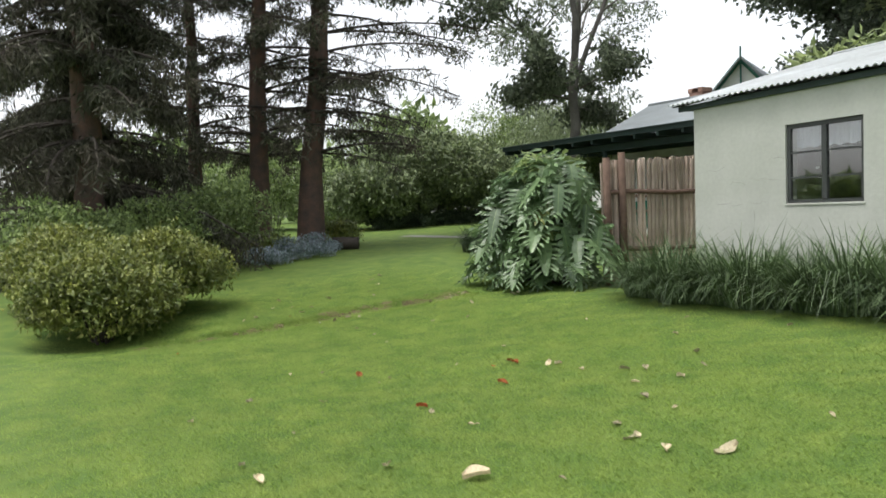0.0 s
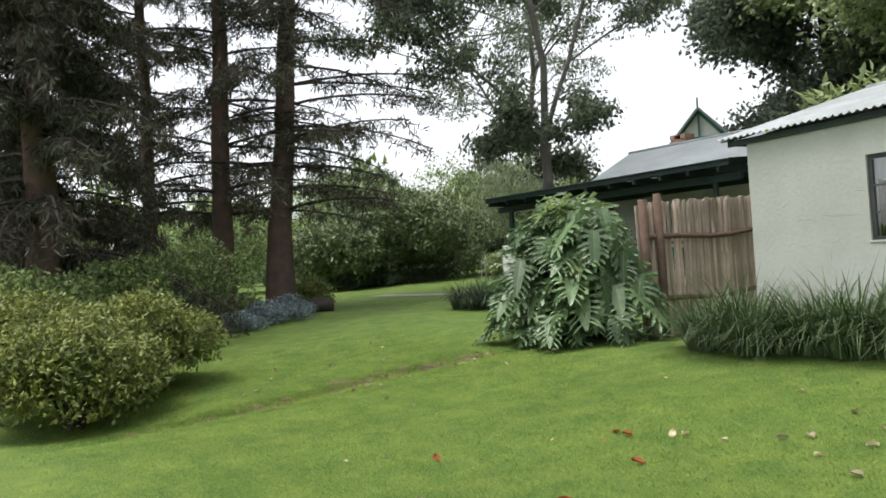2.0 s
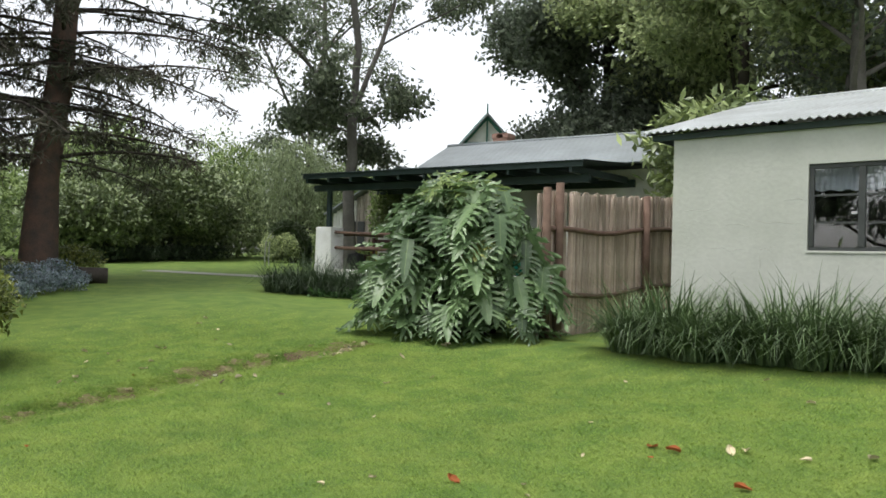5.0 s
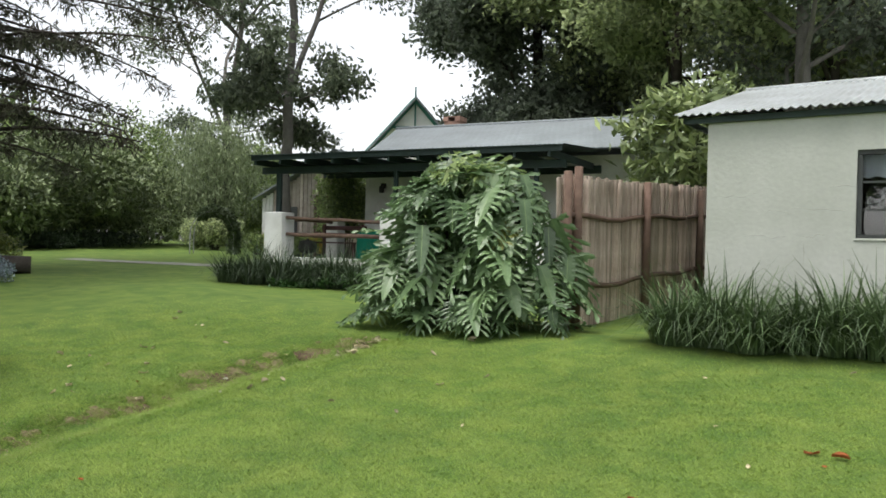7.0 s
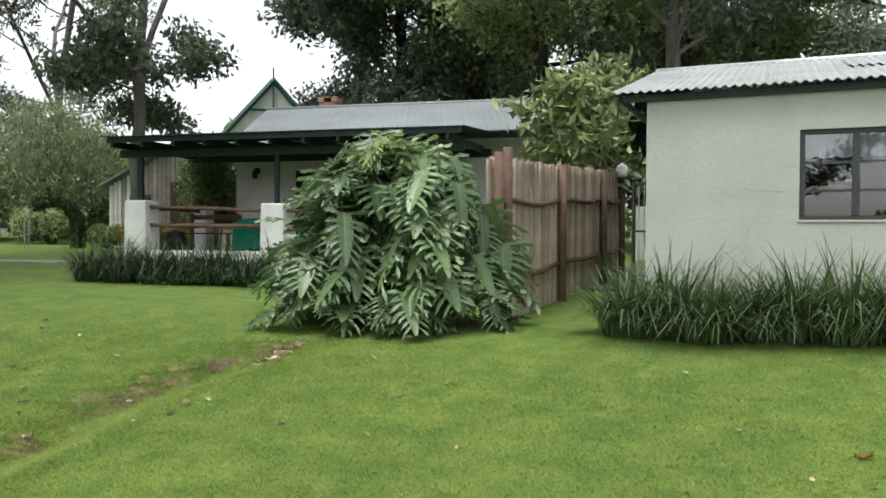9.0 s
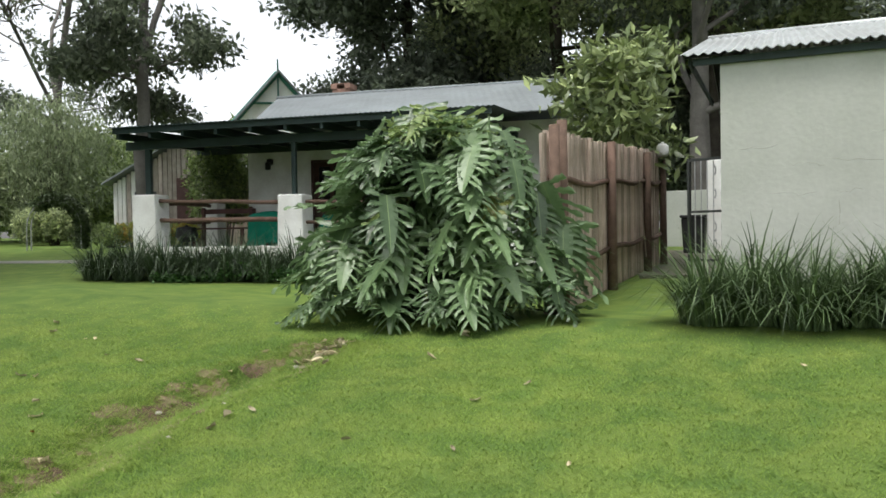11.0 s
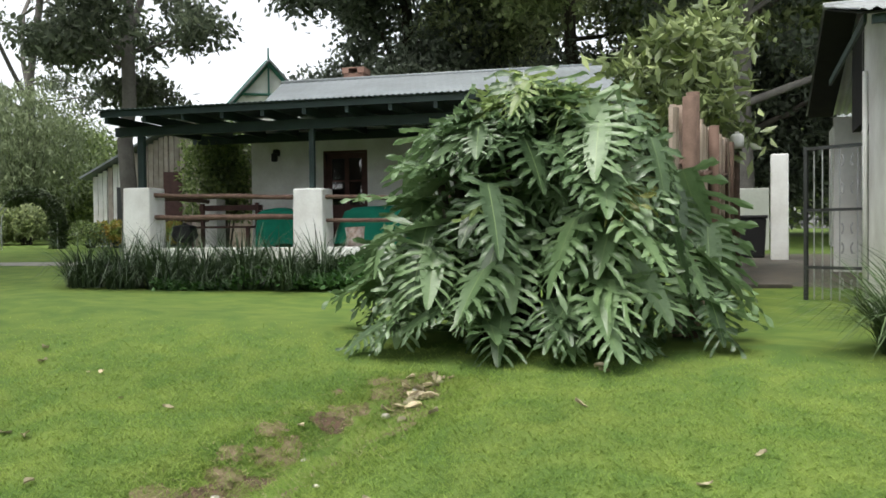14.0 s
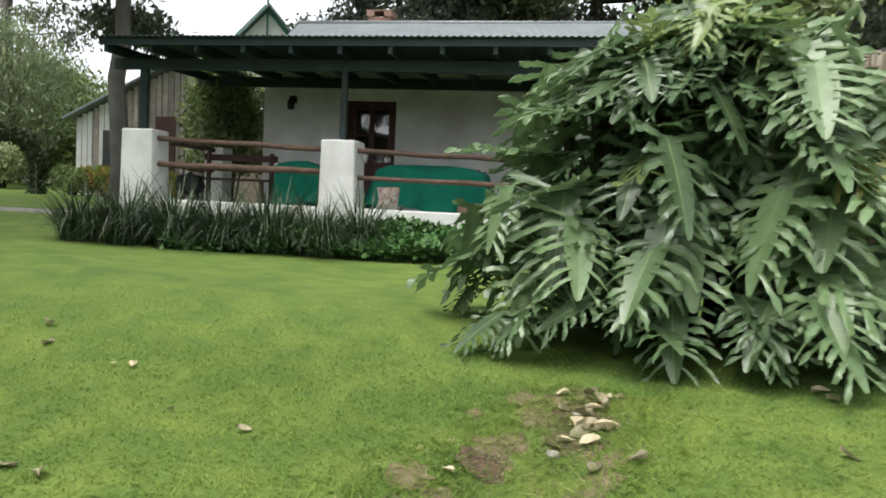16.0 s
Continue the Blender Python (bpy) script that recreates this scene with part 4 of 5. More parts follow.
table_under_cloth(1.70, 1.8, 5, "long table under a draped green cloth")
# whitewashed stump and log stool on the floor
st = group("log_stool", HOUSE @ pose(1.02, 0.62, 0.30), "pale peeling log stool", "stool")
pole("seat", [(0, 0, 0), (0.01, 0, 0.22), (0, 0, 0.42)], [0.23, 0.21, 0.22], M["peel"], st, sides=12)
pot = group("clay_pot", HOUSE @ pose(2.35, 0.50, 0.30), "small round terracotta pot on the veranda edge", "pot")
pole("body", [(0, 0, 0), (0, 0, 0.05), (0, 0, 0.13), (0, 0, 0.19), (0, 0, 0.22)], [0.07, 0.12, 0.14, 0.11, 0.115], M["brick"], pot, sides=14)
kettle = group("cooking_pot", HOUSE @ pose(-2.72, 0.75, 0.30), "black round-bellied cooking pot on short legs", "pot")
pole("body", [(0, 0, 0.14), (0, 0, 0.18), (0, 0, 0.30), (0, 0, 0.42), (0, 0, 0.46)], [0.10, 0.20, 0.27, 0.23, 0.24], M["black"], kettle, sides=18)
pole("lid", [(0, 0, 0.46), (0, 0, 0.49), (0, 0, 0.52), (0, 0, 0.55)], [0.245, 0.20, 0.05, 0.03], M["black"], kettle, sides=18)
for k in range(3):
    pole("leg", [(0.14 * math.cos(2.1 * k), 0.14 * math.sin(2.1 * k), 0), (0.12 * math.cos(2.1 * k), 0.12 * math.sin(2.1 * k), 0.2)], [0.025, 0.03], M["black"], kettle)
bench = group("timber_bench", HOUSE @ pose(-2.3, 1.6, 0.30), "rustic dark timber bench on the veranda", "bench")
for k in range(3):
    part("slat", box(bmesh.new(), -0.75, 0.75, -0.25 + 0.17 * k, -0.10 + 0.17 * k, 0.44, 0.48, 0.008), M["redwood"], bench)
for k in range(2):
    part("back_rail", box(bmesh.new(), -0.75, 0.75, 0.26, 0.31, 0.62 + 0.2 * k, 0.74 + 0.2 * k, 0.01), M["redwood"], bench)
for x in (-0.68, 0.62):
    part("leg", box(bmesh.new(), x, x + 0.07, -0.24, -0.17, 0, 0.44), M["redwood"], bench)
    part("leg", box(bmesh.new(), x, x + 0.07, 0.20, 0.27, 0, 0.98), M["redwood"], bench)


# ---- wooden annexe beyond the veranda ----
def make_annexe():
    root = group("annexe", HOUSE @ pose(-10.9, 9.0, 0.45), "weathered board annexe with a steep grey roof", "building")
    g = random.Random(3)
    top = lambda x: 2.15 + 0.48 * min(x + 0.35, 7.25 - x)
    vs = [(-0.3, 0.12, -0.6), (7.2, 0.12, -0.6), (7.2, 0.12, 2.1), (3.45, 0.12, 3.85), (-0.3, 0.12, 2.1)]
    vs += [(x, 3.2, z) for x, y, z in vs]
    # near-black backing wall: shade between the boards is put into its colour
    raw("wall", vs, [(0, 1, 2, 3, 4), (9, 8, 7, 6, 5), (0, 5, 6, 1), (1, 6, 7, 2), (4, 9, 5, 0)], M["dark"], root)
    for k in range(39):
        x = -0.3 + 0.19 * k
        part("board", box(bmesh.new(), x, x + (0.165 if k % 4 != 2 else 0.14), 0.05, 0.115, -0.5, top(x + 0.08) - 0.08 + g.uniform(-0.03, 0.03)), M["white"] if k < 8 and k % 4 != 3 else M["greyboard"], root)
    part("annexe_door", box(bmesh.new(), 2.35, 3.0, 0.0, 0.05, 0.1, 2.2, 0.01), M["redwood"], root, "dark red plank door")
    for k in range(2):
        part("annexe_window", box(bmesh.new(), 0.62 + 0.5 * k, 1.0 + 0.5 * k, 0.0, 0.05, 0.35, 1.75, 0.01), M["frame"], root, "narrow dark window")
    for sx in (-1, 1):
        x0 = 3.45 + sx * 4.0
        vs = [(x0, -0.3, 2.02), (3.45, -0.3, 3.94), (3.45, 3.6, 3.94), (x0, 3.6, 2.02)]
        vs += [(x, y, z + 0.07) for x, y, z in vs]
        raw("annexe_roof", vs, [(3, 2, 1, 0), (4, 5, 6, 7), (0, 1, 5, 4), (1, 2, 6, 5), (2, 3, 7, 6), (3, 0, 4, 7)], M["roof"], root)
    # side lean-to whose pale roof shows below the veranda's
    sheet("lean_to_roof", 4.2, 7.2, [(-1.2, 2.35), (0.9, 2.75)], M["zinc"], root)
    part("lean_to_wall", box(bmesh.new(), 4.4, 7.0, -0.2, 0.0, -0.4, 2.3), M["pale"], root, "brown plank screen")
    for x in (4.5, 6.9):
        part("lean_to_post", box(bmesh.new(), x, x + 0.08, -1.1, -1.02, -0.4, 2.36), M["redwood"], root)


make_annexe()


# ---- gabled house far behind ----
def make_gable_house():
    root = group("gabled_house", pose(-22.3, 22.9, 0.6, 0, 0, 33), "tall white gabled house with green bargeboards", "house")
    vs = [(-2.6, 0, 0), (2.6, 0, 0), (2.6, 0, 5.0), (0, 0, 7.8), (-2.6, 0, 5.0)]
    vs += [(x, y + 0.3, z) for x, y, z in vs]
    raw("gable_wall", vs, [(0, 1, 2, 3, 4), (9, 8, 7, 6, 5), (0, 5, 6, 1), (1, 6, 7, 2), (2, 7, 8, 3), (3, 8, 9, 4), (4, 9, 5, 0)], M["white"], root)
    for sx in (-1, 1):
        pole("bargeboard", [(sx * 3.0, -0.12, 4.55), (0, -0.12, 7.95)], [0.14, 0.14], M["gabletrim"], root, "green painted bargeboard", sides=4)
        vs = [(sx * 3.1, -0.4, 4.5), (0, -0.4, 8.0), (0, 9, 8.0), (sx * 3.1, 9, 4.5)]
        ob = raw("roof", vs, [(0, 1, 2, 3)], M["roof"], root)
        ob.modifiers.new("thick", "SOLIDIFY").thickness = 0.08
    pole("king_post", [(0, -0.14, 6.3), (0, -0.14, 7.8)], [0.06, 0.06], M["gabletrim"], root, sides=4)
    pole("collar_tie", [(-1.3, -0.14, 6.45), (1.3, -0.14, 6.45)], [0.06, 0.06], M["gabletrim"], root, sides=4)
    pole("finial", [(0, -0.14, 7.8), (0, -0.14, 8.6)], [0.07, 0.05], M["gabletrim"], root, sides=4)
    boxpart("side_wall", (-2.6, -2.3, 0.3, 9, 0, 5.0), M["white"], root)
    boxpart("side_wall", (2.3, 2.6, 0.3, 9, 0, 5.0), M["white"], root)


make_gable_house()


# ---- yard: gate, piers, white shed ----
def make_gate():
    root = group("iron_gate", pose(-0.90, 3.02, gz(-0.5, 2.8) - 0.02, 0, 0, -30), "dark iron yard gate with scrollwork", "gate")
    for d in ((0.0, 0.045, 0, 0.045, 0.0, 2.02), (0.76, 0.80, 0, 0.045, 0.03, 2.04), (0.045, 0.76, 0.004, 0.04, 1.97, 2.01), (0.045, 0.76, 0.004, 0.04, 0.44, 0.48), (0.045, 0.76, 0.004, 0.04, 1.18, 1.215)):
        part("gate_frame", box(bmesh.new(), *d), M["frame"], root)
    for k in range(6):
        x = 0.13 + 0.108 * k
        if k != 4:
            pole("bar", [(x, 0.02, 0.05), (x, 0.02, 1.98)], [0.009, 0.009], M["steel"], root, sides=5)
    for z in (0.30, 0.75, 1.0, 1.5, 1.85):
        for sx in (-1, 1):
            pts = [(0.55 + sx * (0.03 + 0.045 * math.sin(q * 0.5)) + sx * 0.03 * math.cos(q), 0.01, z + 0.05 * math.sin(q) - 0.012 * q) for q in [0.6 * i for i in range(12)]]
            pole("scroll", pts, [0.009] * 12, M["steel"], root, sides=4)
    pole("wire", [(0.79, -0.01, 2.0), (0.84, -0.03, 2.3), (0.90, -0.02, 2.55)], [0.006, 0.006, 0.006], M["frame"], root, sides=4)


make_gate()
gp = group("gate_pier", pose(-1.15, 9.46, gz(-1.15, 9.46)), "slim whitewashed gate pier", "pier")
part("shaft", box(bmesh.new(), 0, 0.34, 0, 0.34, -0.2, 2.2, 0.02), M["white"], gp)
shed = group("white_shed", pose(0.5, 13.2, 0), "whitewashed shed with rusty stains in the yard", "building")
boxpart("wall", (0, 5, 0, 3, -0.4, 3.3), M["white"], shed)
v, f = corrugated(-0.1, 5.3, [(-0.3, 3.25), (1.5, 4.6)], 0.11, 0.03, 0.012)
raw("roof", v, f, M["zinc"], shed, "pale corrugated roof")
pole("gutter_pipe", [(0.2, -0.1, 3.2), (0.1, -0.1, 2.7), (0.1, -0.1, 0.1)], [0.05, 0.05, 0.05], M["white"], shed)
gw = group("garden_wall", pose(-2.6, 13.4, 0), "low whitewashed yard wall", "wall")
part("wall", box(bmesh.new(), 0, 1.5, 0, 0.2, -0.3, 1.65, 0.02), M["render"], gw)
bin_ = group("rubbish_bin", pose(-1.50, 10.2, gz(-1.50, 10.2)), "black plastic rubbish bin in the yard", "bin")
bm = box(bmesh.new(), -0.28, 0.28, -0.28, 0.28, 0, 0.85, 0.04)
for vert in bm.verts:
    vert.co.x *= 0.85 + 0.18 * vert.co.z
    vert.co.y *= 0.85 + 0.18 * vert.co.z
part("body", bm, M["black"], bin_)
part("lid", box(bmesh.new(), -0.31, 0.31, -0.31, 0.31, 0.85, 0.92, 0.02), M["black"], bin_)


jug = group("plastic_canister", pose(-1.76, 6.72, 2.04, 0, 0, 30), "white plastic canister upturned on the fence post", "canister")
pole("body", [(0, 0, 0), (0, 0, 0.05), (0, 0, 0.20), (0, 0, 0.25)], [0.10, 0.12, 0.12, 0.08], M["white"], jug, sides=12)
pole("neck", [(0, 0, 0.25), (0, 0, 0.29)], [0.035, 0.035], M["white"], jug, sides=10)
slab = group("paving_slab", pose(-1.45, 4.45, gz(-1.45, 4.45), 0, 0, 12), "flat dark grey slab on the ground by the gate", "slab")
part("stone_plate", box(bmesh.new(), -0.42, 0.42, -0.32, 0.32, -0.03, 0.045, 0.01), M["wet"], slab)


# ---- trees ----
def conifer(name, x, y, height, seed, label, reach, low, lean=(0, 0), radius=0.36, density=1.0, droop=0.5, levels=26):
    g = random.Random(seed)
    root = group(name, pose(x, y, gz(x, y) - 0.1), label, "tree", "conifers")
    n = 9
    trunk = [Vector((lean[0] * i / (n - 1) + g.uniform(-0.06, 0.06), lean[1] * i / (n - 1) + g.uniform(-0.06, 0.06), height * i / (n - 1))) for i in range(n)]
    v, f = tube(trunk, [radius * (1.25 if i == 0 else 1.0) * (1 - 0.82 * i / (n - 1)) for i in range(n)], 14, caps=False)
    raw("trunk", v, f, M["bark"], root, smooth=True)
    br, centres, dirs = [], [], []
    for k in range(levels):
        s = low + (1 - low) * k / levels
        for j in range(4 if density > 1.2 else 3):
            a = g.uniform(0, 2 * math.pi)
            ln = reach * (1.15 - s * 0.85) * g.uniform(0.55, 1.1)
            p = Vector((lean[0] * s, lean[1] * s, height * s))
            d = Vector((math.cos(a), math.sin(a), g.uniform(0.0, 0.35)))
            pts = [p]
            for i in range(6):
                d = (d + Vector((g.uniform(-0.12, 0.12), g.uniform(-0.12, 0.12), -0.11 * droop))).normalized()
                pts.append(pts[-1] + d * ln / 6)
            br.append(tube(pts, [0.055 * (1 - i / 7) * (1.2 - s) + 0.008 for i in range(7)], 4, caps=False))
            for i in range(2 if density < 1.2 else 1, 7):
                for q in range(int(7 * density)):
                    t = pts[i - 1].lerp(pts[i], g.random())
                    tw = Vector((g.uniform(-1, 1), g.uniform(-1, 1), g.uniform(-1.1, 0.15) * droop)).normalized() * g.uniform(0.25, 0.75) * (0.6 + 0.1 * i)
                    br.append(tube([t, t + tw * 0.6 + Vector((0, 0, -0.03)), t + tw + Vector((0, 0, -0.12 * droop))], [0.008, 0.006, 0.003], 3, caps=False))
                    for w in range(13 if density > 1.2 else 9):
                        centres.append(t + tw * g.uniform(0.1, 1.0) + Vector((g.gauss(0, 0.05), g.gauss(0, 0.05), g.gauss(-0.05, 0.05))))
    v, f = merged(br)
    raw("branch", v, f, M["darkbark"], root)
    leafmesh("needles", [tuple(c) for c in centres], 0.28, 0.046, M["needle"], seed, root, up=0.1, down=0.9 * droop)
    return root


def gum_tree(x, y, height, seed, label, fork, low, leaves_each=88):
    """A clean trunk that forks into rising limbs; drooping clumps of leaves with sky between them."""
    g = random.Random(seed)
    root = group("gum_tree", pose(x, y, gz(x, y) - 0.1), label, "tree", "gum trees")
    limbs, tips = [], []

    def grow(p, d, length, r, level):
        pts = [p]
        for i in range(5):
            d = (d + Vector((g.uniform(-1, 1), g.uniform(-1, 1), g.uniform(-0.5, 0.6))) * 0.16).normalized()
            pts.append(pts[-1] + d * length / 5)
        limbs.append((pts, r, r * 0.55))
        if level == 3:
            tips.extend(pts[2:])
            return
        for i in range(7 if level == 1 else 4):
            k = g.choice((2, 3, 4, 5))
            a = g.uniform(0, 2 * math.pi)
            side = Vector((math.cos(a), math.sin(a), g.uniform(-0.45, 0.5)))
            grow(pts[k], (d * 0.55 + side * 0.8).normalized(), length * g.uniform(0.42, 0.62), r * 0.42, level + 1)
        tips.extend(pts[4:])

    r0 = height * 0.0115
    trunk = [Vector((0.25 * math.sin(1.7 * i + seed) * i / 6, 0.2 * math.sin(2.3 * i + seed) * i / 6, fork * i / 6)) for i in range(7)]
    limbs.append((trunk, r0 * 1.25, r0 * 0.85))
    top = trunk[-1]
    for k in range(3):
        a = 2.2 * k + seed
        out = (0.16, 0.62, 0.5)[k]
        grow(top - Vector((0, 0, 0.5 * k)), Vector((math.cos(a) * out, math.sin(a) * out, 1)).normalized(), (height - fork) * (0.95, 0.75, 0.66)[k], r0 * (0.75, 0.55, 0.45)[k], 1)
    for k in range(5):
        a = 2.4 * k + seed * 0.7
        grow(Vector((0, 0, low + (fork - low) * (k + 0.6) / 5)), Vector((math.cos(a), math.sin(a), g.uniform(0.0, 0.5))).normalized(), g.uniform(2.0, 3.4), r0 * 0.22, 2)
    v, f = limb_mesh(limbs)
    raw("trunk", v, f, M["greybark"], root, smooth=True)
    n = rng(seed)
    c = np.repeat(np.array([tuple(p) for p in tips if n.random() < 0.8]), leaves_each, 0)
    c = c + n.normal(size=c.shape) * (0.34, 0.34, 0.26) - (0, 0, 0.12)
    leafmesh("crown", c, 0.25, 0.12, M["gumleaf"], seed, root, up=0.25, down=0.9)
    return root


conifer("pine_tree", -18.25, -1.75, 24, 2, "tall pine with a reddish brown trunk", 7.0, 0.15, lean=(-0.9, 2.3), radius=0.44, levels=28, droop=0.7)
conifer("pine_tree", -19.4, -3.3, 24, 3, "tall pine with a dark straight trunk", 6.0, 0.15, lean=(0.2, 0.8), radius=0.38, levels=26, droop=0.7)
conifer("pine_tree", -22.8, -5.0, 22, 4, "slender dark pine at the back", 5.5, 0.16, radius=0.30, levels=26, droop=0.7)
conifer("cypress_tree", -13.6, -8.9, 19, 5, "large drooping conifer with dark brown-green sprays", 4.4, 0.07, radius=0.45, density=1.5, droop=1.3, levels=30)
conifer("cypress_tree", -18.5, -9.0, 20, 6, "drooping conifer with hanging dark sprays", 4.6, 0.08, radius=0.42, density=1.3, droop=1.3, levels=28)
gum_tree(-18.35, 9.75, 18.5, 12, "tall pale-barked gum tree with open foliage", fork=6.6, low=4.9)
gum_tree(-33.0, 19.2, 21, 13, "open-crowned gum tree beyond the lawn", fork=7.5, low=5.5, leaves_each=26)
broad_tree("dark_tree", -16.5, 25.5, 19, 0.95, M["darkbark"], M["darkleaf"], 14, "huge dark evergreen tree behind the house", 60000, 0.70, 0.36, 0.19, keep=1.0, start=0.12, reach=0.25)
broad_tree("dark_tree", -11.5, 29.5, 20, 1.0, M["darkbark"], M["darkleaf"], 15, "huge dark evergreen tree behind the house", 50000, 0.75, 0.38, 0.20, keep=1.0, start=0.12, reach=0.26)
broad_tree("spreading_tree", -8.0, 22.5, 16, 1.1, M["darkbark"], M["lightleaf"], 19, "broad spreading tree with lighter green leaves", 48000, 0.60, 0.32, 0.17, keep=1.0, start=0.22, reach=0.30, up=0.9)
broad_tree("spreading_tree", -1.8, 21.5, 14.5, 1.15, M["darkbark"], M["lightleaf"], 16, "broad spreading tree with lighter green leaves", 52000, 0.60, 0.30, 0.16, keep=1.0, start=0.22, reach=0.34, up=0.9)
broad_tree("spreading_tree", 6.0, 22.0, 14, 1.15, M["darkbark"], M["lightleaf"], 17, "broad spreading tree behind the outbuilding", 42000, 0.62, 0.32, 0.17, keep=1.0, start=0.20, reach=0.34, up=0.9)
for k, (x, y, r, h) in enumerate(((-14.5, 23.5, 4.0, 9.0), (-8.5, 24.5, 4.6, 8.0), (-1.0, 26.0, 4.6, 8.0), (6.5, 27.0, 5.0, 8.5))):
    mound("evergreen_understorey", x, y, r, r * 0.8, h, M["darkleaf"], 140 + k, "dark evergreen growth below the tall trees", "shrub", 22000, 0.30, 0.15, lumps=12, groupname="understorey shrubs")
mound("weeping_shrub", -30.0, 16.0, 2.7, 2.7, 7.0, M["weeping"], 146, "grey-green weeping tree on the garden edge", "tree", 8000, 0.30, 0.07, lumps=12, down=1.6, up=0.1)
broad_tree("yard_tree", -1.85, 15.0, 11.5, 1.0, M["greybark"], M["darkleaf"], 33, "old grey-barked tree shading the yard", 16000, 0.45, 0.26, 0.13, keep=0.9, start=0.30, down=0.3, reach=0.34, girth=0.033)
broad_tree("garden_tree", -0.6, -19.5, 8.5, 0.95, M["darkbark"], M["darkleaf"], 27, "broad garden tree mirrored in the window", 15000, 0.30, 0.26, 0.12, keep=0.8, start=0.10, down=0.6, reach=0.36)
broad_tree("loquat_tree", -2.68, 6.4, 4.05, 0.72, M["darkbark"], M["loquat"], 18, "small loquat tree with large leathery leaves", 2400, 0.24, 0.32, 0.12, keep=0.85, start=0.42, down=0.1, reach=0.32)

# ---- shrubs ----
for k, (x, y, rx, ry, h) in enumerate(((-5.55, -8.75, 1.5, 1.45, 2.05), (-7.0, -7.65, 1.45, 1.4, 1.95), (-8.3, -9.3, 1.5, 1.5, 2.0))):
    mound("azalea_bush", x, y, rx, ry, h, M["bush"], 40 + k, "rounded azalea bush with yellow-green leaves", "bush", 22000, 0.10, 0.046, lumps=42, lump=(0.20, 0.33), low=0.13, groupname="azalea bushes", up=0.9)
for k, (x, y, r, h) in enumerate(((-15.6, -5.0, 1.5, 2.7), (-14.2, -6.6, 1.5, 2.4), (-12.2, -7.6, 1.5, 2.2), (-11.0, -9.4, 1.5, 2.2))):
    mound("garden_shrub", x, y, r, r, h, M["shrub"], 50 + k, "loose green shrub below the conifers", "shrub", 7000, 0.13, 0.055, lumps=8, groupname="green shrubs")
for k, (x, y, r, h) in enumerate(((-32.5, 9.0, 4.2, 5.6), (-37.0, 13.0, 4.6, 5.2), (-30.5, 5.2, 2.8, 3.6))):
    mound("rhododendron", x, y, r, r, h, M["darkshrub"], 70 + k, "large dark rounded evergreen shrub on the lawn", "shrub", 26000, 0.28, 0.12, lumps=12, groupname="dark shrubs")
for k, (x, y, r, h) in enumerate(((-38.5, 17.5, 4.4, 8.0), (-43, 10.0, 4.8, 8.2), (-38, 1.0, 4.0, 5.4), (-34, 21.5, 3.8, 6.5), (-29.0, 19.5, 2.4, 3.0))):
    mound("far_shrub", x, y, r, r, h, M["shrub"], 80 + k, "light green shrub at the garden edge", "shrub", 15000, 0.22, 0.10, lumps=10, up=0.9, groupname="far shrubs")
for k, (x, y, r, h) in enumerate(((-16.2, -3.6, 1.0, 0.9), (-17.5, -5.2, 1.2, 1.2), (-15.3, -5.6, 1.1, 1.2), (-19.5, -0.3, 0.9, 1.0))):
    mound("low_shrub", x, y, r, r, h, M["bush"], 86 + k, "low yellow-green shrub below the pines", "shrub", 4000, 0.12, 0.05, lumps=6, groupname="low shrubs")
for k in range(7):
    x, y = -13.7 - 0.42 * k + 0.3 * math.sin(k * 2.1), -4.3 + 0.45 * k
    mound("flower_clump", x, y + 0.25 * math.sin(k * 3.7), 0.6 + 0.15 * math.sin(k * 2.7), 0.6, 0.62 + 0.2 * math.sin(k * 4.1), M["bluegreen"], 100 + k, "clump of small lilac-blue flowers", "flowers", 1800, 0.06, 0.03, lumps=5, stems=False, groupname="blue flowers")
for k in range(4):
    mound("ground_ivy", -29.5 - 0.6 * k, 5.2 + 2.0 * k, 1.5, 1.2, 0.8, M["darkstrap"], 110 + k, "low dark groundcover at the shrubs' foot", "groundcover", 2500, 0.12, 0.07, lumps=6, stems=False, groupname="groundcover")
for k in range(4):
    mound("flower_bush", -21.0 + 0.75 * k, 10.9 + 0.35 * k, 0.75, 0.6, 0.95, M["orange"] if k % 2 else M["shrub"], 120 + k, "low bush with orange and green foliage", "flowers", 2500, 0.10, 0.05, lumps=6, groupname="orange flowers")
mound("far_shrub", -26.3, 13.1, 1.3, 1.2, 1.7, M["lightleaf"], 130, "bright green shrub behind the arch", "shrub", 7000, 0.16, 0.08, lumps=8, up=0.9, groupname="far shrubs")
mound("creeper", -13.5, 7.7, 1.0, 0.8, 3.3, M["shrub"], 131, "leafy creeper at the corner of the veranda", "creeper", 9000, 0.12, 0.07, lumps=12, low=0.5, base=0.9, up=0.7)


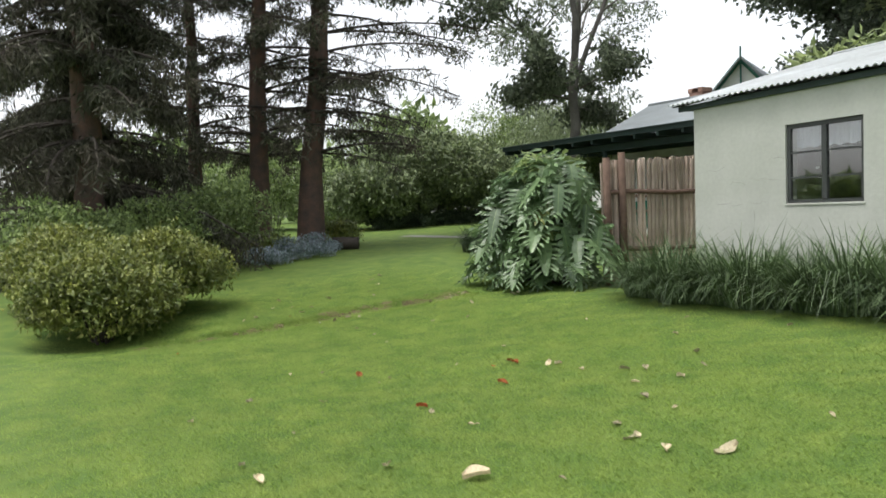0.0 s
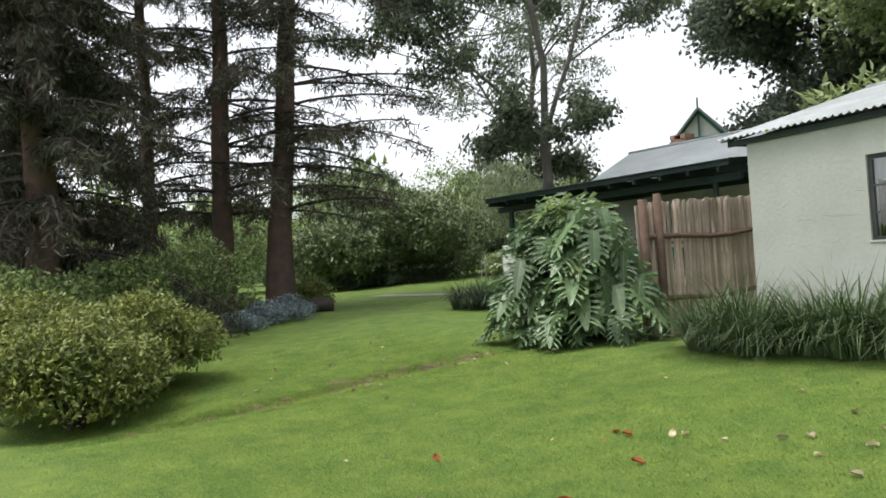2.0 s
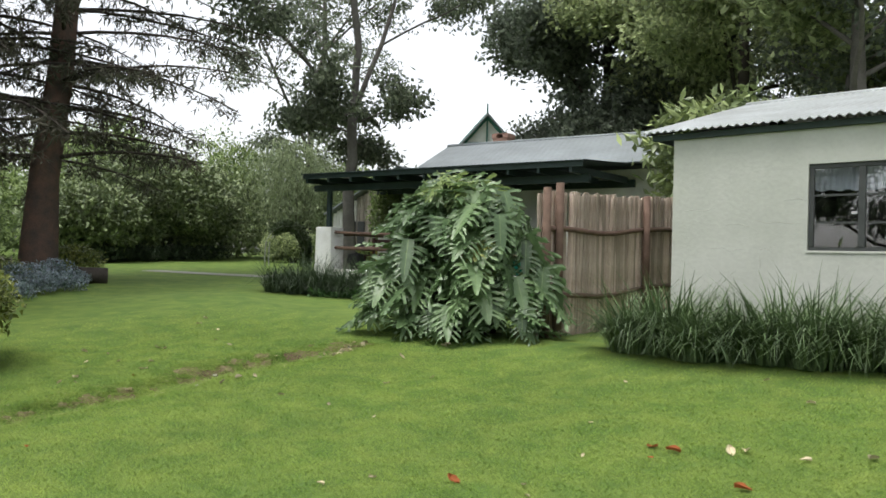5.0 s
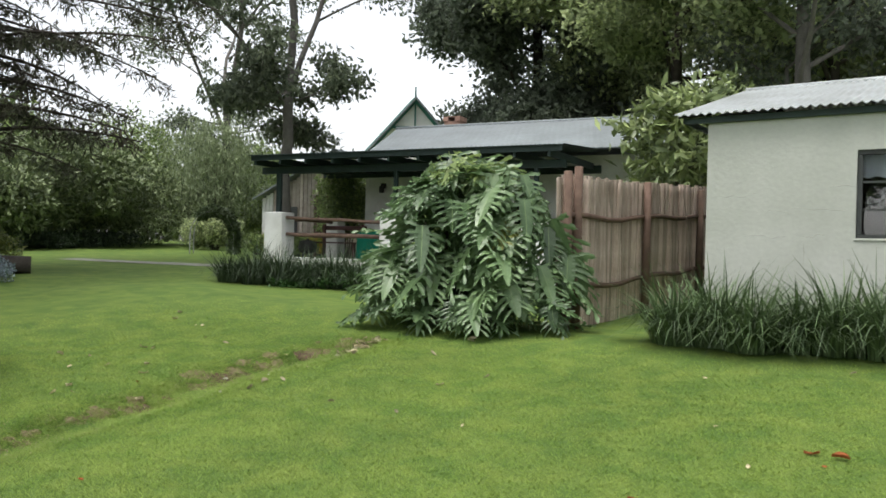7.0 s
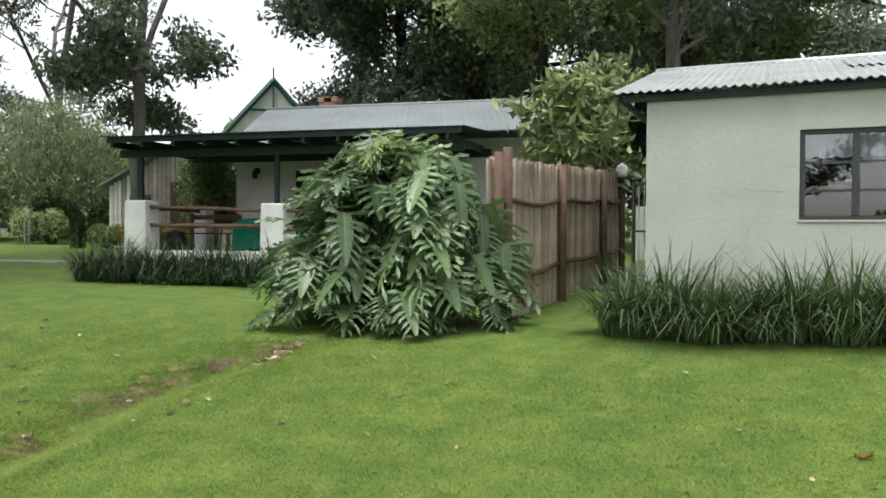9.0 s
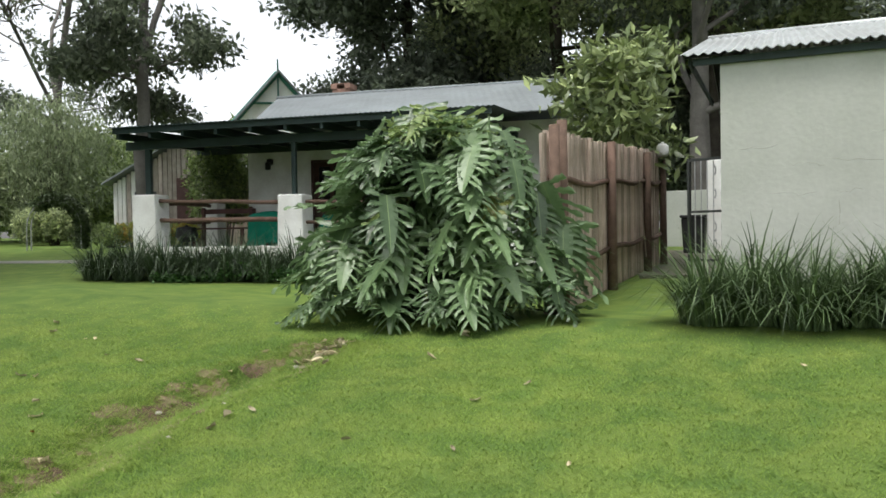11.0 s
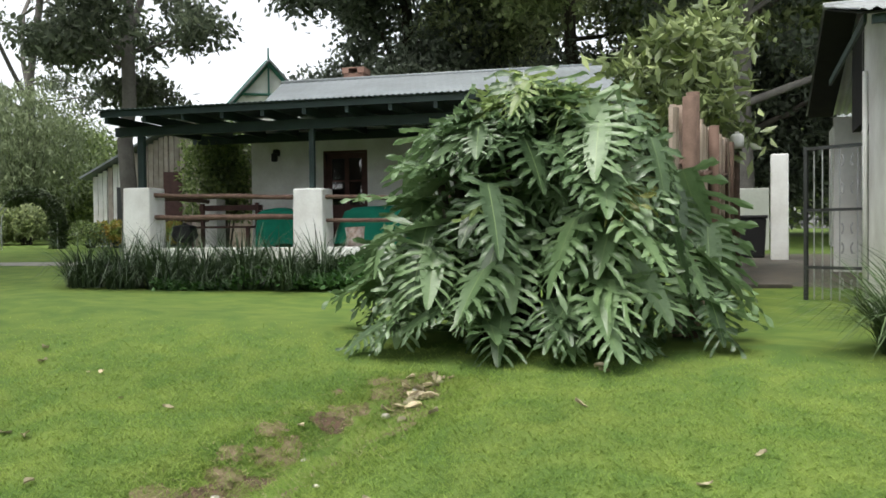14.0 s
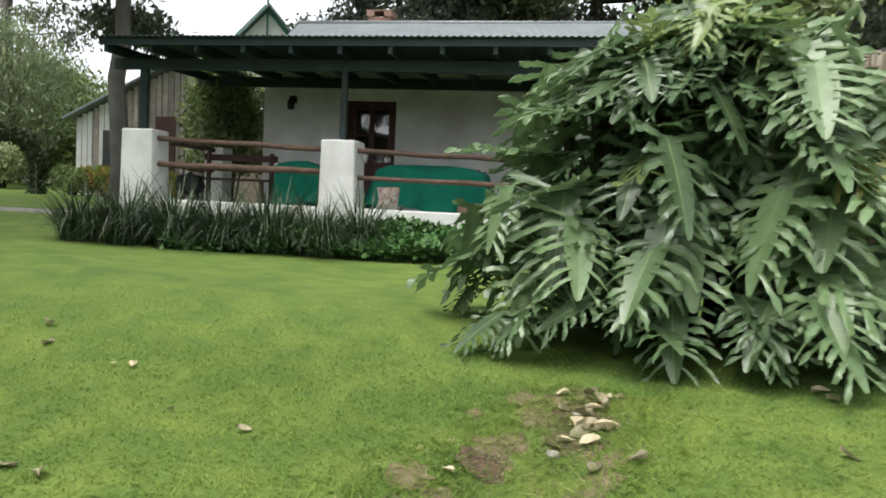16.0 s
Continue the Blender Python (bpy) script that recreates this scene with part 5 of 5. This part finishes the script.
def far_wood():
    g = rng(77)
    pts = []
    for k in range(150):
        a = radians(90) + k / 150 * 2 * np.pi
        r = g.uniform(46, 62)
        x, y, h = r * math.cos(a) - 8, r * math.sin(a), g.uniform(6, 10)
        if math.sin(a) < -0.25:
            h *= 0.3
        n = 420
        d = g.normal(size=(n, 3))
        d /= np.linalg.norm(d, axis=1, keepdims=True)
        pts.append(d * g.uniform(0.7, 1.0, (n, 1)) * (2.6, 2.6, h / 2) + (x, y, gz(x, y) + h / 2))
    ob = leafmesh("far_wood", np.concatenate(pts), 0.9, 0.5, M["shrub"], 78, None, up=0.3)
    tagged(ob, "distant belt of green trees round the garden", "wood", kind="stuff")


far_wood()


# ---- hedge arch ----
def make_arch():
    root = group("hedge_arch", pose(-22.4, 9.85, gz(-22.4, 9.85), 0, 0, 36), "clipped leafy arch over a garden path", "arch")
    g = rng(91)
    for off in (-0.25, 0.25):
        pole("hoop", [(0.85 * math.cos(math.pi * i / 12), off, 0.95 * math.sin(math.pi * i / 12) + 0.75) for i in range(13)], [0.024] * 13, M["steel"], root, sides=5)
    for sx in (-0.85, 0.85):
        for off in (-0.25, 0.25):
            pole("upright", [(sx, off, -0.1), (sx, off, 0.76)], [0.024, 0.024], M["steel"], root, sides=5)
    n = 12000
    a = g.uniform(-0.35, math.pi * 0.72, n)
    z = np.where(a < 0, 0.75 + a * 2.1, 0.95 * np.sin(a) + 0.75)
    x = np.where(a < 0, 0.85, 0.85 * np.cos(a))
    p = np.stack([x, g.uniform(-0.22, 0.22, n), z], 1) + g.normal(size=(n, 3)) * 0.09
    leafmesh("foliage", p, 0.11, 0.06, M["archleaf"], 92, root)


make_arch()

# ---- fallen things ----
lg = group("log", pose(-17.0, -0.75, gz(-17.0, -0.75) + 0.22, 0, 0, 65), "short dark log lying on the lawn", "log")
pole("trunk_piece", [(-0.45, 0, 0), (0, 0.02, 0.01), (0.45, 0, 0)], [0.23, 0.22, 0.22], M["darkbark"], lg, sides=12)


def dry_leaf(seed):
    g = random.Random(seed)
    vs, fs, n = [], [], 5
    for i in range(n + 1):
        t = i / n
        w = 0.32 * math.sin(math.pi * min(0.98, t * 0.95 + 0.03)) ** 0.8
        z = 0.16 * math.sin(t * 3 + seed)
        vs += [(t - 0.5, -w, z + 0.16 + g.uniform(0, 0.06)), (t - 0.5, 0, z * 0.4), (t - 0.5, w, z + 0.13 + g.uniform(0, 0.06))]
        if i:
            a = 3 * i
            fs += [(a - 3, a - 2, a + 1, a), (a - 2, a - 1, a + 2, a + 1)]
    return vs, fs


leaf_data = {}
for kind in ("deadleaf", "redleaf"):
    leaf_data[kind] = []
    for k in range(4):
        v, f = dry_leaf(k)
        me = bpy.data.meshes.new("dry_leaf")
        me.from_pydata(v, [], f)
        me.materials.append(M[kind])
        leaf_data[kind].append(me)


def drop_leaf(x, y, size, kind, g):
    ob = new("fallen_leaf", g.choice(leaf_data[kind]))
    ob.matrix_world = Matrix.LocRotScale((x, y, gz(x, y) + 0.018), Euler((g.uniform(-0.3, 0.3), g.uniform(-0.3, 0.3), g.uniform(0, 6.3))), Vector((size, size, size)))
    tagged(ob, "curled pale brown leaf fallen on the lawn" if kind == "deadleaf" else "curled russet leaf fallen on the lawn", "leaf", "fallen leaves")


lg_r = random.Random(8)
# leaves that can be told apart on the lawn
for x, y, s, kind in ((3.36, -4.08, 0.105, "deadleaf"), (4.07, -4.0, 0.105, "deadleaf"), (4.35, -4.63, 0.105, "deadleaf"), (4.84, -5.27, 0.105, "deadleaf"), (5.27, -6.65, 0.18, "deadleaf"), (5.85, -5.16, 0.18, "deadleaf"), (3.42, -3.23, 0.105, "deadleaf"), (5.2, -5.42, 0.105, "deadleaf"), (5.58, -5.42, 0.105, "deadleaf"), (4.54, -7.87, 0.105, "deadleaf"), (4.72, -7.05, 0.105, "deadleaf"), (1.76, -7.45, 0.105, "deadleaf"), (2.43, -8.07, 0.105, "deadleaf"), (2.47, -4.41, 0.105, "deadleaf"), (2.56, -4.34, 0.105, "deadleaf"), (3.53, -3.96, 0.105, "deadleaf"), (-6.53, -5.37, 0.105, "deadleaf"), (-5.96, -4.45, 0.105, "deadleaf"), (-4.95, -5.28, 0.105, "deadleaf"), (-4.17, -5.86, 0.105, "deadleaf"), (-5.0, -6.13, 0.105, "deadleaf"), (-6.16, -4.45, 0.105, "deadleaf"), (-7.34, -3.09, 0.105, "deadleaf"), (-3.45, -4.83, 0.105, "deadleaf"), (-3.39, -5.09, 0.105, "deadleaf"), (-2.66, -1.89, 0.105, "deadleaf"), (-2.61, -2.02, 0.105, "deadleaf"), (-2.63, -2.84, 0.105, "deadleaf"), (-4.02, -2.98, 0.15, "deadleaf"), (-3.58, -3.21, 0.105, "deadleaf"), (-7.65, -2.78, 0.105, "deadleaf"), (-3.78, -3.3, 0.105, "deadleaf"),
                      (2.86, -5.17, 0.115, "redleaf"), (1.92, -4.59, 0.115, "redleaf"), (3.23, -6.19, 0.115, "redleaf"), (2.11, -4.62, 0.115, "redleaf"), (1.2, -6.12, 0.115, "redleaf")):
    drop_leaf(x, y, s, kind, lg_r)
for k in range(50):
    drop_leaf(lg_r.uniform(-7.5, 6.5), lg_r.uniform(-8.0, -1.9), lg_r.uniform(0.035, 0.085), "deadleaf" if lg_r.random() < 0.9 else "redleaf", lg_r)
for k in range(20):
    drop_leaf(lg_r.gauss(-3.92, 0.10), lg_r.uniform(-3.0, -2.3), lg_r.uniform(0.07, 0.14), "deadleaf", lg_r)


def stone(x, y, s, seed):
    g = random.Random(seed)
    bm = bmesh.new()
    bmesh.ops.create_icosphere(bm, subdivisions=2, radius=1)
    for v in bm.verts:
        v.co *= 1 + 0.25 * noise.noise(v.co * 1.3 + Vector((seed, 0, 0)))
        v.co = Vector((v.co.x * s, v.co.y * s * 0.75, v.co.z * s * 0.5))
    ob = part("stone", bm, M["stone"], None, smooth=True)
    ob.matrix_world = pose(x, y, gz(x, y) + s * 0.25, 0, 0, g.uniform(0, 360))
    tagged(ob, "small pale stone lying in the worn soil", "stone", "stones in the soil strip")


for k, (x, y, s) in enumerate(((-4.02, -3.06, .07), (-3.9, -2.75, .05), (-3.98, -2.6, .06), (-4.2, -3.9, .045), (-4.35, -4.6, .06), (-3.85, -2.4, .05), (-4.0, -4.9, .05), (-3.6, -5.3, .04), (-4.25, -4.3, .035), (-3.75, -4.5, .03))):
    stone(x, y, s * 0.62, k)
